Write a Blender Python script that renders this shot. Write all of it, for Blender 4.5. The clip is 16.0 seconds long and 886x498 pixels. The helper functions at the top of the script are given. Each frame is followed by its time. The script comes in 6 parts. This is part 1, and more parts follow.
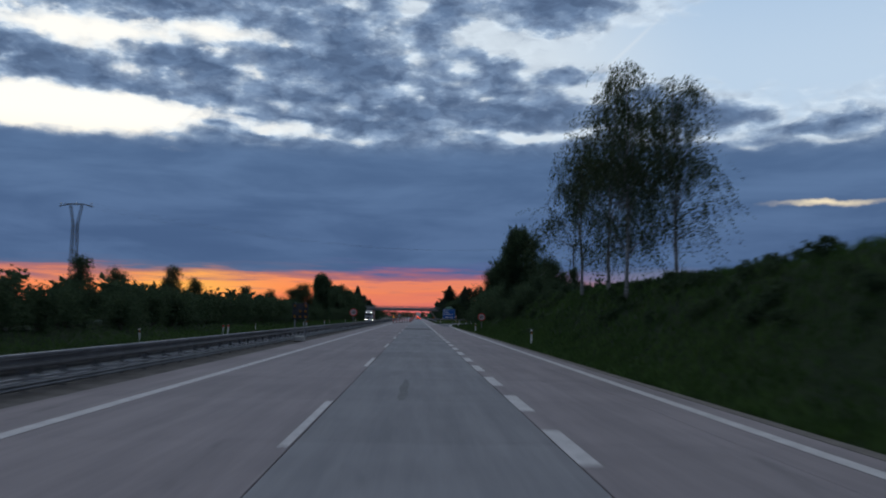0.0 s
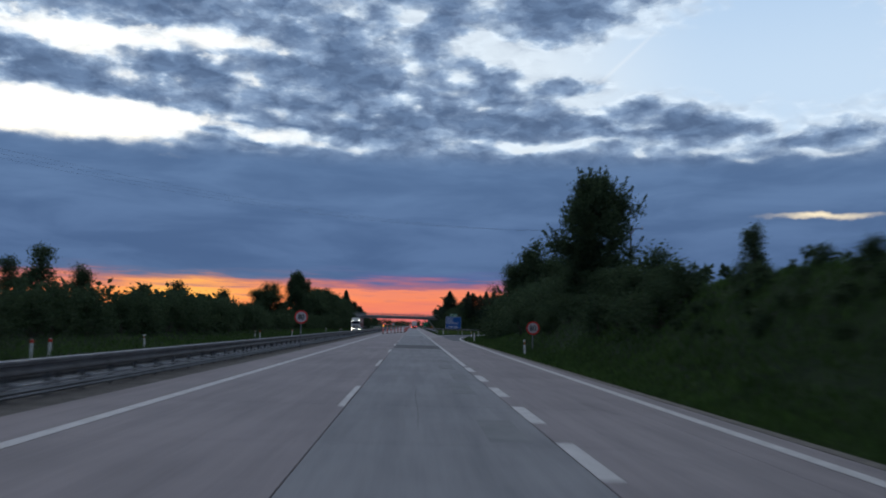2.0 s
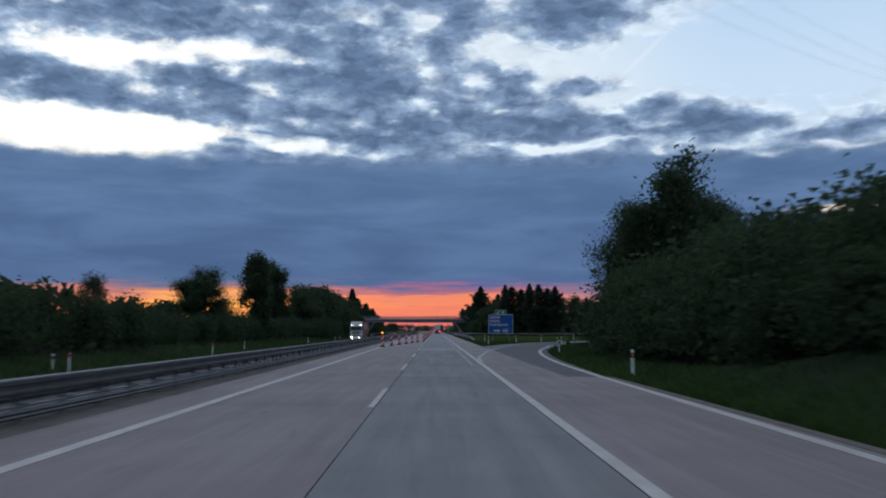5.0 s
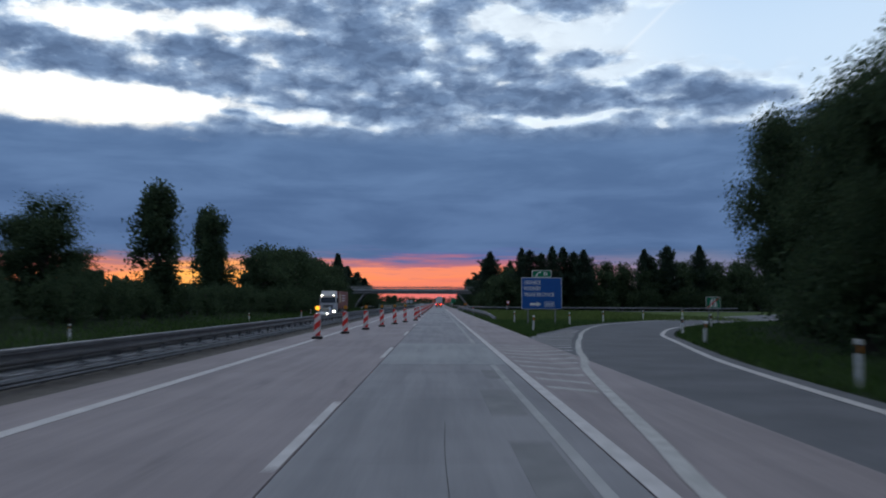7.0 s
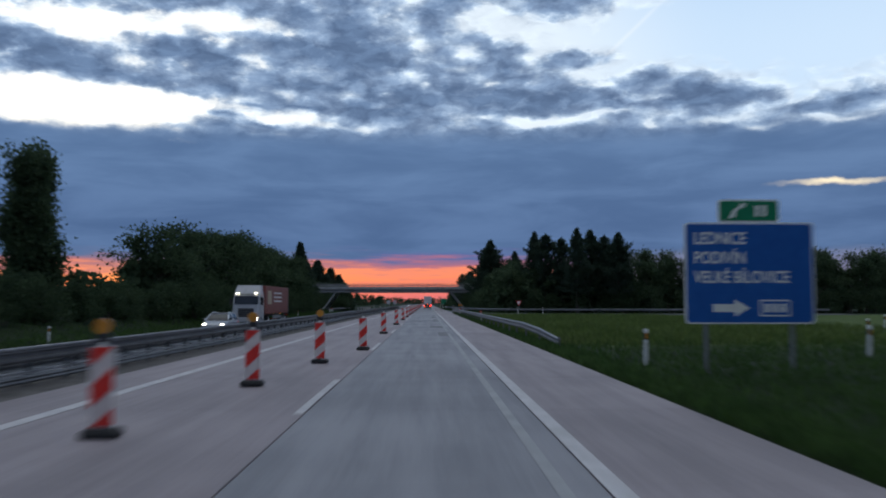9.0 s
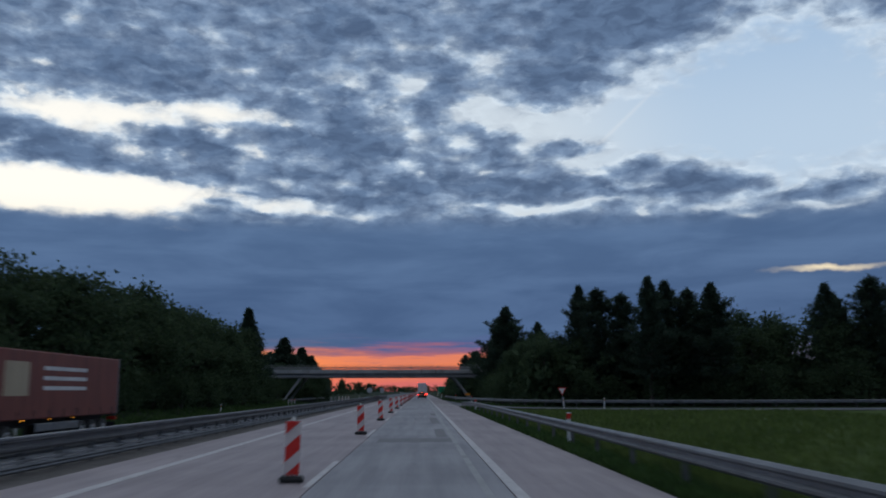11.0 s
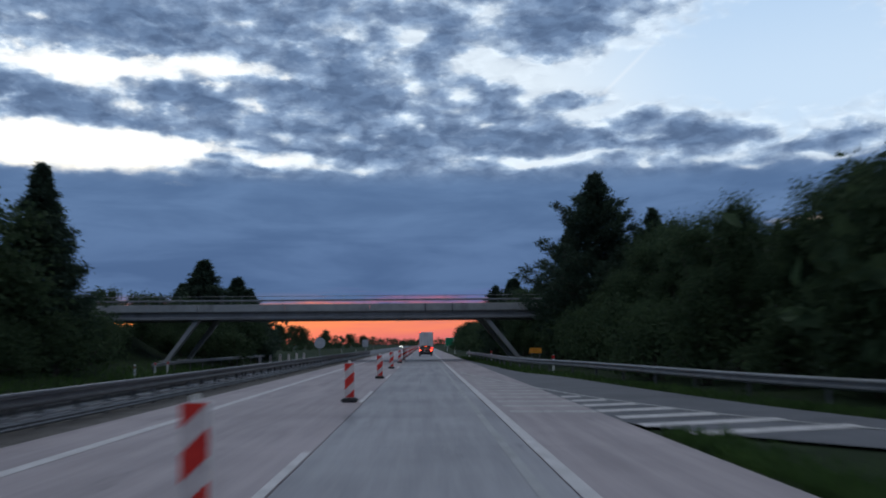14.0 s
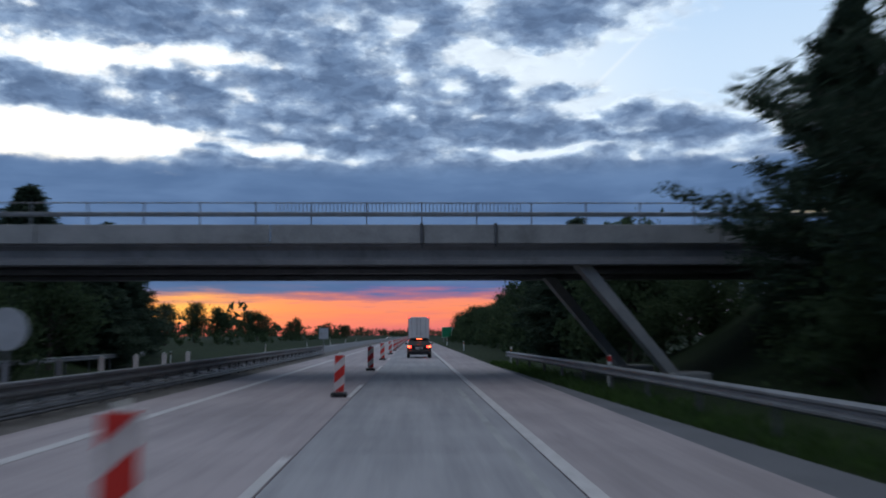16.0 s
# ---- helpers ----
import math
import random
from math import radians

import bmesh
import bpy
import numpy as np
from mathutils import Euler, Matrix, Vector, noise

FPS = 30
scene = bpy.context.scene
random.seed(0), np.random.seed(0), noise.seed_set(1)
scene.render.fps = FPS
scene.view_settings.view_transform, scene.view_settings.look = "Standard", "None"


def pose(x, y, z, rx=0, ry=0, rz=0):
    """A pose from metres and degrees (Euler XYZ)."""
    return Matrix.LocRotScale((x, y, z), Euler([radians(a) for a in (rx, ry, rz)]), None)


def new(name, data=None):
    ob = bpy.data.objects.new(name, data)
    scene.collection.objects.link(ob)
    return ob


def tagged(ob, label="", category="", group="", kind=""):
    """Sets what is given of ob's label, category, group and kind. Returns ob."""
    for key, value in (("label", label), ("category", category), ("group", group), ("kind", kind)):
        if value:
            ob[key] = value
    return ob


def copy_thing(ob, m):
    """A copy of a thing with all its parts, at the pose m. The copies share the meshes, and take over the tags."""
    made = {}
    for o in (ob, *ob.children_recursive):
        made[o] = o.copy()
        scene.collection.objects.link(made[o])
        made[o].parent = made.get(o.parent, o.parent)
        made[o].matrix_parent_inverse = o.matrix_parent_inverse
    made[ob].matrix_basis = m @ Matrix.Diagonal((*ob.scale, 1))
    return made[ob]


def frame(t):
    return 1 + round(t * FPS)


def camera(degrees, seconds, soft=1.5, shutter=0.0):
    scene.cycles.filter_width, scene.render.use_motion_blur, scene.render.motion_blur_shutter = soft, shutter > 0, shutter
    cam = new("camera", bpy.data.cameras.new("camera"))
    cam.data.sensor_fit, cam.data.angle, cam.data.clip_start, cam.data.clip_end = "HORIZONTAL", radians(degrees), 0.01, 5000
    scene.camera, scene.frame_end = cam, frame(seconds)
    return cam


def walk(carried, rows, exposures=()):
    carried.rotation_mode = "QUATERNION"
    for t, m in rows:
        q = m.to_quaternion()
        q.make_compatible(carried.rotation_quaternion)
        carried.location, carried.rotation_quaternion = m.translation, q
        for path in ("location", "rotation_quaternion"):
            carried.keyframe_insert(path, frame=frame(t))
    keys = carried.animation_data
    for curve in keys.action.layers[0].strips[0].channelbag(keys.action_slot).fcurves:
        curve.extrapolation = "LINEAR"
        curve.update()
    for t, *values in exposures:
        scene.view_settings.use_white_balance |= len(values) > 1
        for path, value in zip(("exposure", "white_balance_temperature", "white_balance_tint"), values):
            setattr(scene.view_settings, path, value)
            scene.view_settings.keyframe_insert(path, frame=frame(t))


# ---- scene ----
cam = camera(53.3, 16.0, soft=1.9, shutter=0.55)
PATH = [
    (0.0, -0.075, 0.0, 1.69, 4.382, -1.072, -1.672),
    (0.5, -0.141, 11.79, 1.69, 4.039, -1.397, -1.855),
    (1.0, -0.194, 23.76, 1.69, 4.595, -1.426, -2.018),
    (1.5, -0.274, 35.65, 1.69, 4.993, -1.541, -2.037),
    (2.0, -0.342, 47.21, 1.69, 4.987, -1.628, -1.981),
    (2.5, -0.398, 58.72, 1.69, 4.727, -1.869, -1.808),
    (3.0, -0.429, 70.55, 1.69, 4.742, -1.361, -1.261),
    (3.5, -0.425, 82.32, 1.69, 4.934, -0.991, -0.493),
    (6.0, -0.206, 141.05, 1.69, 5.238, 0.256, -0.716),
    (6.5, -0.123, 152.43, 1.69, 4.035, -0.275, -0.945),
    (7.0, -0.078, 164.48, 1.69, 3.448, -0.252, -0.368),
    (7.5, -0.034, 176.7, 1.69, 3.38, -0.034, -0.584),
    (8.0, 0.043, 189.02, 1.69, 3.322, 0.056, -0.944),
    (10.5, 0.326, 252.14, 1.69, 5.962, -0.011, -1.173),
    (11.0, 0.308, 265.29, 1.69, 9.143, 0.158, -1.388),
    (11.5, 0.277, 278.32, 1.69, 8.507, 0.453, -1.631),
    (12.0, 0.224, 291.43, 1.69, 7.063, 0.404, -1.982),
    (12.5, 0.175, 304.89, 1.69, 6.115, 0.592, -2.209),
    (13.0, 0.13, 318.32, 1.69, 6.445, 0.368, -2.178),
    (13.5, 0.103, 331.81, 1.69, 5.939, 0.445, -1.701),
    (14.0, 0.11, 345.19, 1.69, 6.128, 0.503, -1.264),
    (14.5, 0.099, 358.47, 1.69, 5.751, 0.457, -1.281),
    (15.0, 0.098, 372.8, 1.69, 4.957, 0.435, -1.505),
    (15.5, 0.097, 386.98, 1.69, 4.911, 0.253, -1.804),
    (16.0, 0.022, 400.96, 1.69, 5.554, 0.243, -1.885),
]
EXPOSURE = [(0.0, 0.08), (0.5, 0.12), (1.0, 0.28), (1.5, 0.28), (2.5, 0.25), (7.0, 0.36), (8.0, 0.40), (10.3, 0.38), (11.0, 0.02), (11.5, 0.05), (12.5, 0.2), (14.0, 0.32), (15.0, 0.30), (15.5, 0.38), (16.0, 0.40)]
walk(cam, [(t, pose(x, y, z, 90 + p, r, w)) for t, x, y, z, p, r, w in PATH], EXPOSURE)


# ---------------------------------------------------------------- sky
world = bpy.data.worlds.new("sky")
scene.world = world
world.use_nodes = True
wt = world.node_tree
wt.nodes.clear()


class Nodes:
    """Short hand for building a node tree."""

    def __init__(self, tree):
        self.tree = tree

    def add(self, kind, **values):
        n = self.tree.nodes.new(kind)
        for key, value in values.items():
            setattr(n, key, value)
        return n

    def put(self, socket, value):
        if isinstance(value, bpy.types.NodeSocket):
            self.tree.links.new(value, socket)
        elif value is not None:
            socket.default_value = value

    def m(self, op, a, b=None, c=None, clamp=False):
        n = self.add("ShaderNodeMath", operation=op, use_clamp=clamp)
        for s, v in zip(n.inputs, (a, b, c)):
            self.put(s, v)
        return n.outputs[0]

    def smooth(self, x, lo, hi, a=0.0, b=1.0):
        n = self.add("ShaderNodeMapRange", interpolation_type="SMOOTHSTEP")
        for s, v in zip(n.inputs, (x, lo, hi, a, b)):
            self.put(s, v)
        return n.outputs[0]

    def vec(self, x, y, z=0.0):
        n = self.add("ShaderNodeCombineXYZ")
        for s, v in zip(n.inputs, (x, y, z)):
            self.put(s, v)
        return n.outputs[0]

    def noise(self, v, scale, detail=5.0, rough=0.55, warp=0.0):
        n = self.add("ShaderNodeTexNoise")
        self.put(n.inputs["Vector"], v)
        n.inputs["Scale"].default_value = scale
        n.inputs["Detail"].default_value = detail
        n.inputs["Roughness"].default_value = rough
        n.inputs["Distortion"].default_value = warp
        return n.outputs["Fac"]

    def mix(self, f, a, b, how="MIX"):
        n = self.add("ShaderNodeMix", data_type="RGBA", blend_type=how)
        self.put(n.inputs[0], f)
        for s, v in ((n.inputs[6], a), (n.inputs[7], b)):
            self.put(s, (*v, 1) if isinstance(v, tuple) else v)
        return n.outputs[2]

    def ramp(self, f, stops):
        n = self.add("ShaderNodeValToRGB")
        e = n.color_ramp.elements
        while len(e) < len(stops):
            e.new(0.5)
        for k, (p, c) in zip(e, stops):
            k.position, k.color = p, (*c, 1)
        self.put(n.inputs[0], f)
        return n.outputs[0]


def build_sky():
    """A dusk sky: orange band over the sunset, a slate stratus layer, broken clouds above it, clear blue to the north."""
    N = Nodes(wt)
    xyz = N.add("ShaderNodeSeparateXYZ")
    wt.links.new(N.add("ShaderNodeTexCoord").outputs["Generated"], xyz.inputs[0])
    x, y, z = xyz.outputs
    deg = 57.29578
    az0 = N.m("MULTIPLY", N.m("ARCTAN2", x, y), deg)
    el0 = N.m("MULTIPLY", N.m("ARCSINE", z), deg)
    # the cloud sheet in flattened coordinates: long low shapes
    warp1 = N.noise(N.vec(N.m("DIVIDE", az0, 2.2), N.m("DIVIDE", el0, 1.0), 0.0), 1.0, 4, 0.55)
    warp2 = N.noise(N.vec(N.m("DIVIDE", az0, 2.0), N.m("DIVIDE", el0, 0.9), 7.3), 1.0, 4, 0.55)
    az = N.m("ADD", az0, N.m("MULTIPLY", N.m("SUBTRACT", warp1, 0.5), 1.9))
    el = N.m("ADD", el0, N.m("MULTIPLY", N.m("SUBTRACT", warp2, 0.5), 0.8))
    puff = N.noise(N.vec(N.m("DIVIDE", az0, 3.0), N.m("DIVIDE", el0, 1.5), 2.0), 1.0, 6, 0.6, 0.3)
    fine = N.noise(N.vec(N.m("DIVIDE", az0, 0.95), N.m("DIVIDE", el0, 0.55), 5.0), 1.0, 5, 0.58, 0.1)

    def vm(op, v, c):
        n = N.add("ShaderNodeVectorMath", operation=op)
        N.put(n.inputs[0], v)
        N.put(n.inputs[1], c)
        return n.outputs["Value"] if op == "DOT_PRODUCT" else n.outputs["Vector"]

    def shapes(total, blobs, tilt):
        """Adds soft ellipses to the cover; tilt: how far they climb for each degree to the right."""
        at = N.vec(az, N.m("MULTIPLY_ADD", az, -tilt, el), 0.0)
        for a, e, sa, se, amount in blobs:
            p = vm("MULTIPLY", vm("SUBTRACT", at, (a, e - tilt * a, 0)), (1 / sa, 1 / se, 0))
            total = N.m("MULTIPLY_ADD", N.m("POWER", 0.3679, vm("DOT_PRODUCT", p, p)), amount, total)
        return total

    # cover: the stratus is closed, the sheet above it broken
    cover = N.smooth(el, 10.3, 11.5, 1.05, 0.60)
    cover = N.m("ADD", cover, N.smooth(el, 18.0, 24.0, 0.0, 0.10))
    cover = shapes(cover, GAPS_LOW_LEFT + GAPS_HIGH_LEFT + BANKS_LEFT, -0.09)
    cover = shapes(cover, GAPS_MID + GAPS_RIGHT + BANKS_RIGHT, 0.03)
    cover = shapes(cover, STREAKS + UPPER, 0.0)
    above = N.smooth(el0, 9.0, 12.0, 0.35, 1.0)
    rough = N.m("ADD", N.m("MULTIPLY", N.m("SUBTRACT", puff, 0.5), 1.15), N.m("MULTIPLY", N.m("SUBTRACT", fine, 0.5), 0.72))
    cells = N.add("ShaderNodeTexVoronoi", feature="SMOOTH_F1", voronoi_dimensions="2D")
    N.put(cells.inputs["Vector"], N.vec(N.m("DIVIDE", az, 2.3), N.m("DIVIDE", el, 1.05), 0.0))
    cells.inputs["Scale"].default_value = 1.0
    cells.inputs["Smoothness"].default_value = 0.35
    rough = N.m("ADD", rough, N.m("MULTIPLY", N.m("SUBTRACT", 0.42, cells.outputs["Distance"]), 0.55))
    cover = N.m("ADD", cover, N.m("MULTIPLY", rough, above))
    # small bright holes in the broken sheet
    holes = N.noise(N.vec(N.m("DIVIDE", az0, 1.9), N.m("DIVIDE", el0, 0.95), 11.0), 1.0, 3, 0.6)
    holes = N.m("MULTIPLY", N.smooth(holes, 0.54, 0.80), N.m("MULTIPLY", N.smooth(el0, 11.2, 12.4), N.smooth(el0, 24.0, 17.0)))
    cover = N.m("SUBTRACT", cover, N.m("MULTIPLY", holes, 0.45))
    # clear sky behind: whitish over the sunset, blue to the right and higher up
    clear = N.mix(N.smooth(az0, -13.0, -3.0), (1.0, 0.99, 0.97), (0.62, 0.71, 0.83))
    clear = N.mix(N.smooth(az0, 6.0, 20.0), clear, (0.47, 0.61, 0.81))
    clear = N.mix(N.smooth(el0, 14.0, 27.0), clear, N.mix(N.smooth(az0, -5.0, 18.0), (0.66, 0.74, 0.85), (0.31, 0.47, 0.73)))
    clear = N.mix(N.smooth(el0, 12.0, 7.5), clear, (1.0, 0.86, 0.62))
    tone = N.noise(N.vec(N.m("DIVIDE", az0, 9.0), N.m("DIVIDE", el0, 1.9), 9.0), 1.0, 5, 0.55, 0.4)
    low = N.mix(N.smooth(tone, 0.34, 0.70), (0.063, 0.118, 0.250), (0.090, 0.160, 0.318))
    low = N.mix(1.0, low, N.ramp(N.smooth(el0, 4.0, 10.5), [(0.0, (0.94, 0.93, 0.95)), (1.0, (1.14, 1.12, 1.08))]), "MULTIPLY")
    high = N.ramp(cover, [(0.05, (0.50, 0.59, 0.73)), (0.30, (0.29, 0.385, 0.55)), (0.62, (0.155, 0.228, 0.378)), (1.0, (0.088, 0.142, 0.262))])
    relief = N.noise(N.vec(N.m("DIVIDE", az, 1.7), N.m("DIVIDE", el, 0.75), 15.0), 1.0, 5, 0.52, 0.5)
    high = N.mix(1.0, high, N.ramp(N.smooth(relief, 0.30, 0.70), [(0.0, (0.82, 0.83, 0.85)), (1.0, (1.42, 1.40, 1.34))]), "MULTIPLY")
    cloud = N.mix(N.smooth(el, 9.8, 11.6), low, high)
    sky = N.mix(N.smooth(cover, -0.62, 0.52), clear, cloud)
    # the sunset under the edge of the stratus
    streak = N.noise(N.vec(N.m("DIVIDE", az0, 6.0), N.m("DIVIDE", el0, 0.55), 3.0), 1.0, 5, 0.6)
    h = N.m("ADD", el0, N.m("MULTIPLY", N.m("SUBTRACT", streak, 0.5), 2.2))
    h = N.m("ADD", h, N.smooth(az0, -20.0, 2.0, 0.55, 0.35))
    glow = N.ramp(N.m("DIVIDE", h, 5.0), [(0.0, (0.58, 0.150, 0.135)), (0.18, (0.78, 0.19, 0.125)), (0.38, (0.93, 0.265, 0.098)),
                                          (0.50, (0.86, 0.26, 0.12)), (0.58, (0.40, 0.155, 0.17)), (0.68, (0.105, 0.135, 0.26))])
    core = N.m("EXPONENT", N.m("MULTIPLY", N.m("ADD", N.m("POWER", N.m("ABSOLUTE", N.m("DIVIDE", N.m("ADD", az0, 14.5), 4.2)), 2.0),
                                               N.m("POWER", N.m("ABSOLUTE", N.m("DIVIDE", N.m("SUBTRACT", h, 2.1), 0.75)), 2.0)), -1.0))
    glow = N.mix(N.m("MULTIPLY", core, 0.62), glow, (1.0, 0.56, 0.10))
    glow = N.mix(N.smooth(az0, -9.0, -1.0), glow, N.mix(1.0, glow, (0.84, 0.84, 1.15), "MULTIPLY"))
    # thin dark streaks of cloud across the glow
    bars = N.noise(N.vec(N.m("DIVIDE", az0, 4.0), N.m("DIVIDE", el0, 0.22), 21.0), 1.0, 4, 0.6, 0.3)
    glow = N.mix(N.m("MULTIPLY", N.smooth(bars, 0.54, 0.74), N.smooth(el0, 0.9, 2.0, 0.0, 0.75)), glow, (0.30, 0.135, 0.19))
    side = N.m("MULTIPLY", N.smooth(az0, -46.0, -20.0), N.smooth(az0, 15.0, 4.0))
    dusk = N.mix(N.smooth(el0, 0.5, 4.5), (0.22, 0.20, 0.32), (0.085, 0.135, 0.25))
    glow = N.mix(side, dusk, glow)
    out = N.mix(N.smooth(h, 3.0, 3.9), glow, sky)
    # overhead the sheet is thin and bright
    zen = N.mix(puff, (0.27, 0.315, 0.39), (0.49, 0.55, 0.64))
    out = N.mix(N.smooth(el0, 25.0, 48.0), out, zen)
    # a thin old contrail in the clear part
    cu = N.m("SUBTRACT", N.m("SUBTRACT", el0, 17.2), N.m("MULTIPLY", N.m("SUBTRACT", az0, 13.6), 0.85))
    trail = N.m("MULTIPLY", N.m("EXPONENT", N.m("MULTIPLY", N.m("MULTIPLY", cu, cu), -40.0)),
                N.m("MULTIPLY", N.smooth(az0, 10.5, 13.0), N.smooth(az0, 16.5, 14.0)))
    out = N.mix(N.m("MULTIPLY", trail, 0.14), out, (0.95, 0.93, 0.93))
    out = N.mix(1.0, out, (1.02, 1.0, 0.94), "MULTIPLY")
    # away from the sunset the sky is darker and bluer
    out = N.mix(N.smooth(y, 0.25, -0.75), out, N.mix(1.0, out, (0.76, 0.78, 0.84), "MULTIPLY"))
    bg = N.add("ShaderNodeBackground")
    wt.links.new(out, bg.inputs["Color"])
    bg.inputs["Strength"].default_value = SKY_STRENGTH
    wt.links.new(bg.outputs[0], N.add("ShaderNodeOutputWorld").inputs[0])


SKY_STRENGTH = 1.0
# openings and banks in the cloud sheet: azimuth, elevation, their widths in degrees, amount
GAPS_LOW_LEFT = [(-25.4, 11.8, 4.46, 1.22, -1.66), (-21.1, 12.0, 4.46, 1.13, -1.56), (-17.5, 12.1, 3.34, 0.96, -1.1), (-14.8, 12.5, 1.72, 0.55, -0.31), (-12.2, 12.4, 2.11, 0.45, -0.37), (-10.2, 11.7, 1.43, 0.35, -0.43), (-8.2, 11.9, 1.81, 0.5, -0.46), (-6.2, 11.4, 2.19, 0.36, -0.53), (-3.8, 11.1, 0.92, 0.22, -0.37), (-15.2, 10.0, 1.5, 0.31, -0.46), (-10.5, 10.8, 2.14, 0.21, -0.31), (-9.5, 13.3, 1.08, 0.28, -0.43), (-5.5, 13.3, 1.65, 0.32, -0.37), (-2.8, 13.6, 0.93, 0.54, -0.37), (-3.1, 12.6, 0.56, 0.18, -0.5)]
GAPS_HIGH_LEFT = [(-24.8, 16.6, 2.43, 0.76, -0.75), (-21.7, 16.6, 2.87, 0.81, -0.98), (-18.4, 16.8, 2.99, 0.66, -0.98), (-15.0, 17.4, 2.77, 0.54, -0.68), (-12.6, 17.3, 2.48, 0.44, -0.52), (-10.1, 17.3, 1.8, 0.41, -0.45), (-19.0, 14.7, 0.99, 0.33, -0.45), (-11.6, 15.3, 1.07, 0.41, -0.38), (-10.6, 14.9, 0.54, 0.28, -0.45), (-25.7, 14.3, 0.54, 0.22, -0.38), (-13.1, 16.2, 0.46, 0.27, -0.38), (-8.9, 16.9, 0.91, 0.28, -0.45), (-14.9, 14.4, 0.76, 0.34, -0.3), (-1.6, 19.4, 0.75, 0.51, -0.38), (-3.5, 18.3, 1.12, 0.62, -0.45), (-0.6, 16.7, 0.94, 0.77, -0.52), (-1.3, 14.7, 0.93, 0.36, -0.45), (-0.1, 14.0, 0.48, 0.18, -0.6)]
BANKS_LEFT = [(-24.4, 15.4, 2.74, 0.83, 0.45), (-22.8, 14.1, 4.68, 0.65, 0.55), (-19.6, 13.8, 1.96, 0.33, 0.4), (-15.6, 15.5, 2.74, 0.61, 0.55), (-16.7, 16.2, 2.04, 0.37, 0.35), (-12.5, 14.8, 1.76, 0.69, 0.3), (-8.2, 16.1, 1.82, 0.83, 0.5), (-5.3, 17.2, 1.48, 1.04, 0.5), (-3.7, 15.3, 2.23, 1.48, 0.5), (-7.4, 13.8, 3.65, 0.49, 0.3), (-4.4, 12.4, 1.77, 0.5, 0.7), (-13.1, 13.4, 2.8, 0.45, 0.3), (-17.2, 18.7, 2.37, 0.59, 0.4), (-8.3, 18.2, 1.46, 0.68, 0.35), (-4.6, 19.0, 1.12, 0.68, 0.3), (-1.1, 12.8, 1.86, 1.01, 0.5), (-15.9, 11.1, 1.43, 0.31, 0.5), (-13.2, 11.2, 1.05, 0.21, 0.5), (-13.2, 11.9, 0.91, 0.17, 0.5), (-11.3, 12.4, 0.78, 0.14, 0.5), (-10.5, 11.3, 1.07, 0.14, 0.5), (-15.0, 13.0, 1.37, 0.21, 0.4), (-8.1, 12.5, 1.09, 0.14, 0.5)]
GAPS_MID = [(3.3, 17.9, 1.31, 0.7, -0.58), (5.4, 17.8, 2.24, 0.69, -0.65), (4.0, 18.8, 0.94, 0.76, -0.36), (7.4, 17.2, 2.22, 0.83, -0.65), (6.7, 15.3, 0.74, 0.49, -0.5), (7.6, 16.1, 1.48, 0.56, -0.36), (2.6, 16.0, 0.82, 0.49, -0.5), (2.4, 15.0, 0.67, 0.21, -0.5), (4.2, 14.1, 0.67, 0.14, -0.58), (10.4, 16.8, 2.92, 0.9, -0.58), (10.6, 14.6, 1.82, 0.42, -0.5), (12.5, 16.3, 1.8, 1.04, -0.5), (12.7, 14.6, 1.61, 0.49, -0.43), (11.1, 13.9, 1.45, 0.18, -0.5)]
GAPS_RIGHT = [(19.2, 17.3, 6.45, 3.33, -1.33), (26.0, 16.1, 6.18, 3.53, -1.33), (15.4, 16.9, 2.47, 1.36, -0.7), (14.3, 13.0, 1.06, 0.25, -0.47), (7.1, 11.5, 1.65, 0.32, -0.78), (5.7, 11.8, 0.92, 0.25, -0.47), (9.7, 11.9, 1.46, 0.29, -0.7), (11.9, 12.2, 1.44, 0.18, -0.55), (3.8, 11.9, 0.56, 0.18, -0.55), (14.2, 11.3, 0.42, 0.28, -0.62), (24.4, 11.0, 1.01, 0.33, -0.62), (26.1, 10.8, 1.22, 0.23, -0.62), (18.5, 11.2, 1.36, 0.31, -0.7), (20.8, 10.6, 1.38, 0.27, -0.7), (23.1, 12.6, 0.96, 0.47, -0.47), (27.5, 11.3, 0.9, 0.29, -0.47)]
BANKS_RIGHT = [(10.3, 19.5, 2.2, 0.88, 0.4), (7.8, 18.5, 1.67, 0.62, 0.24), (8.9, 20.2, 2.22, 0.61, 0.4), (1.4, 19.5, 1.05, 1.23, 0.32), (4.8, 15.6, 1.27, 0.92, 0.6), (9.6, 15.6, 1.65, 0.53, 0.32), (14.3, 14.1, 1.35, 0.7, 0.8), (5.3, 13.2, 4.45, 0.72, 0.48), (10.8, 13.0, 2.72, 0.64, 0.48), (17.1, 13.2, 1.66, 0.76, 1.28), (19.7, 12.7, 2.18, 0.61, 1.2), (25.3, 11.8, 1.86, 0.5, 0.8), (23.6, 11.6, 0.95, 0.33, 0.48), (27.2, 12.3, 1.51, 0.39, 0.48)]
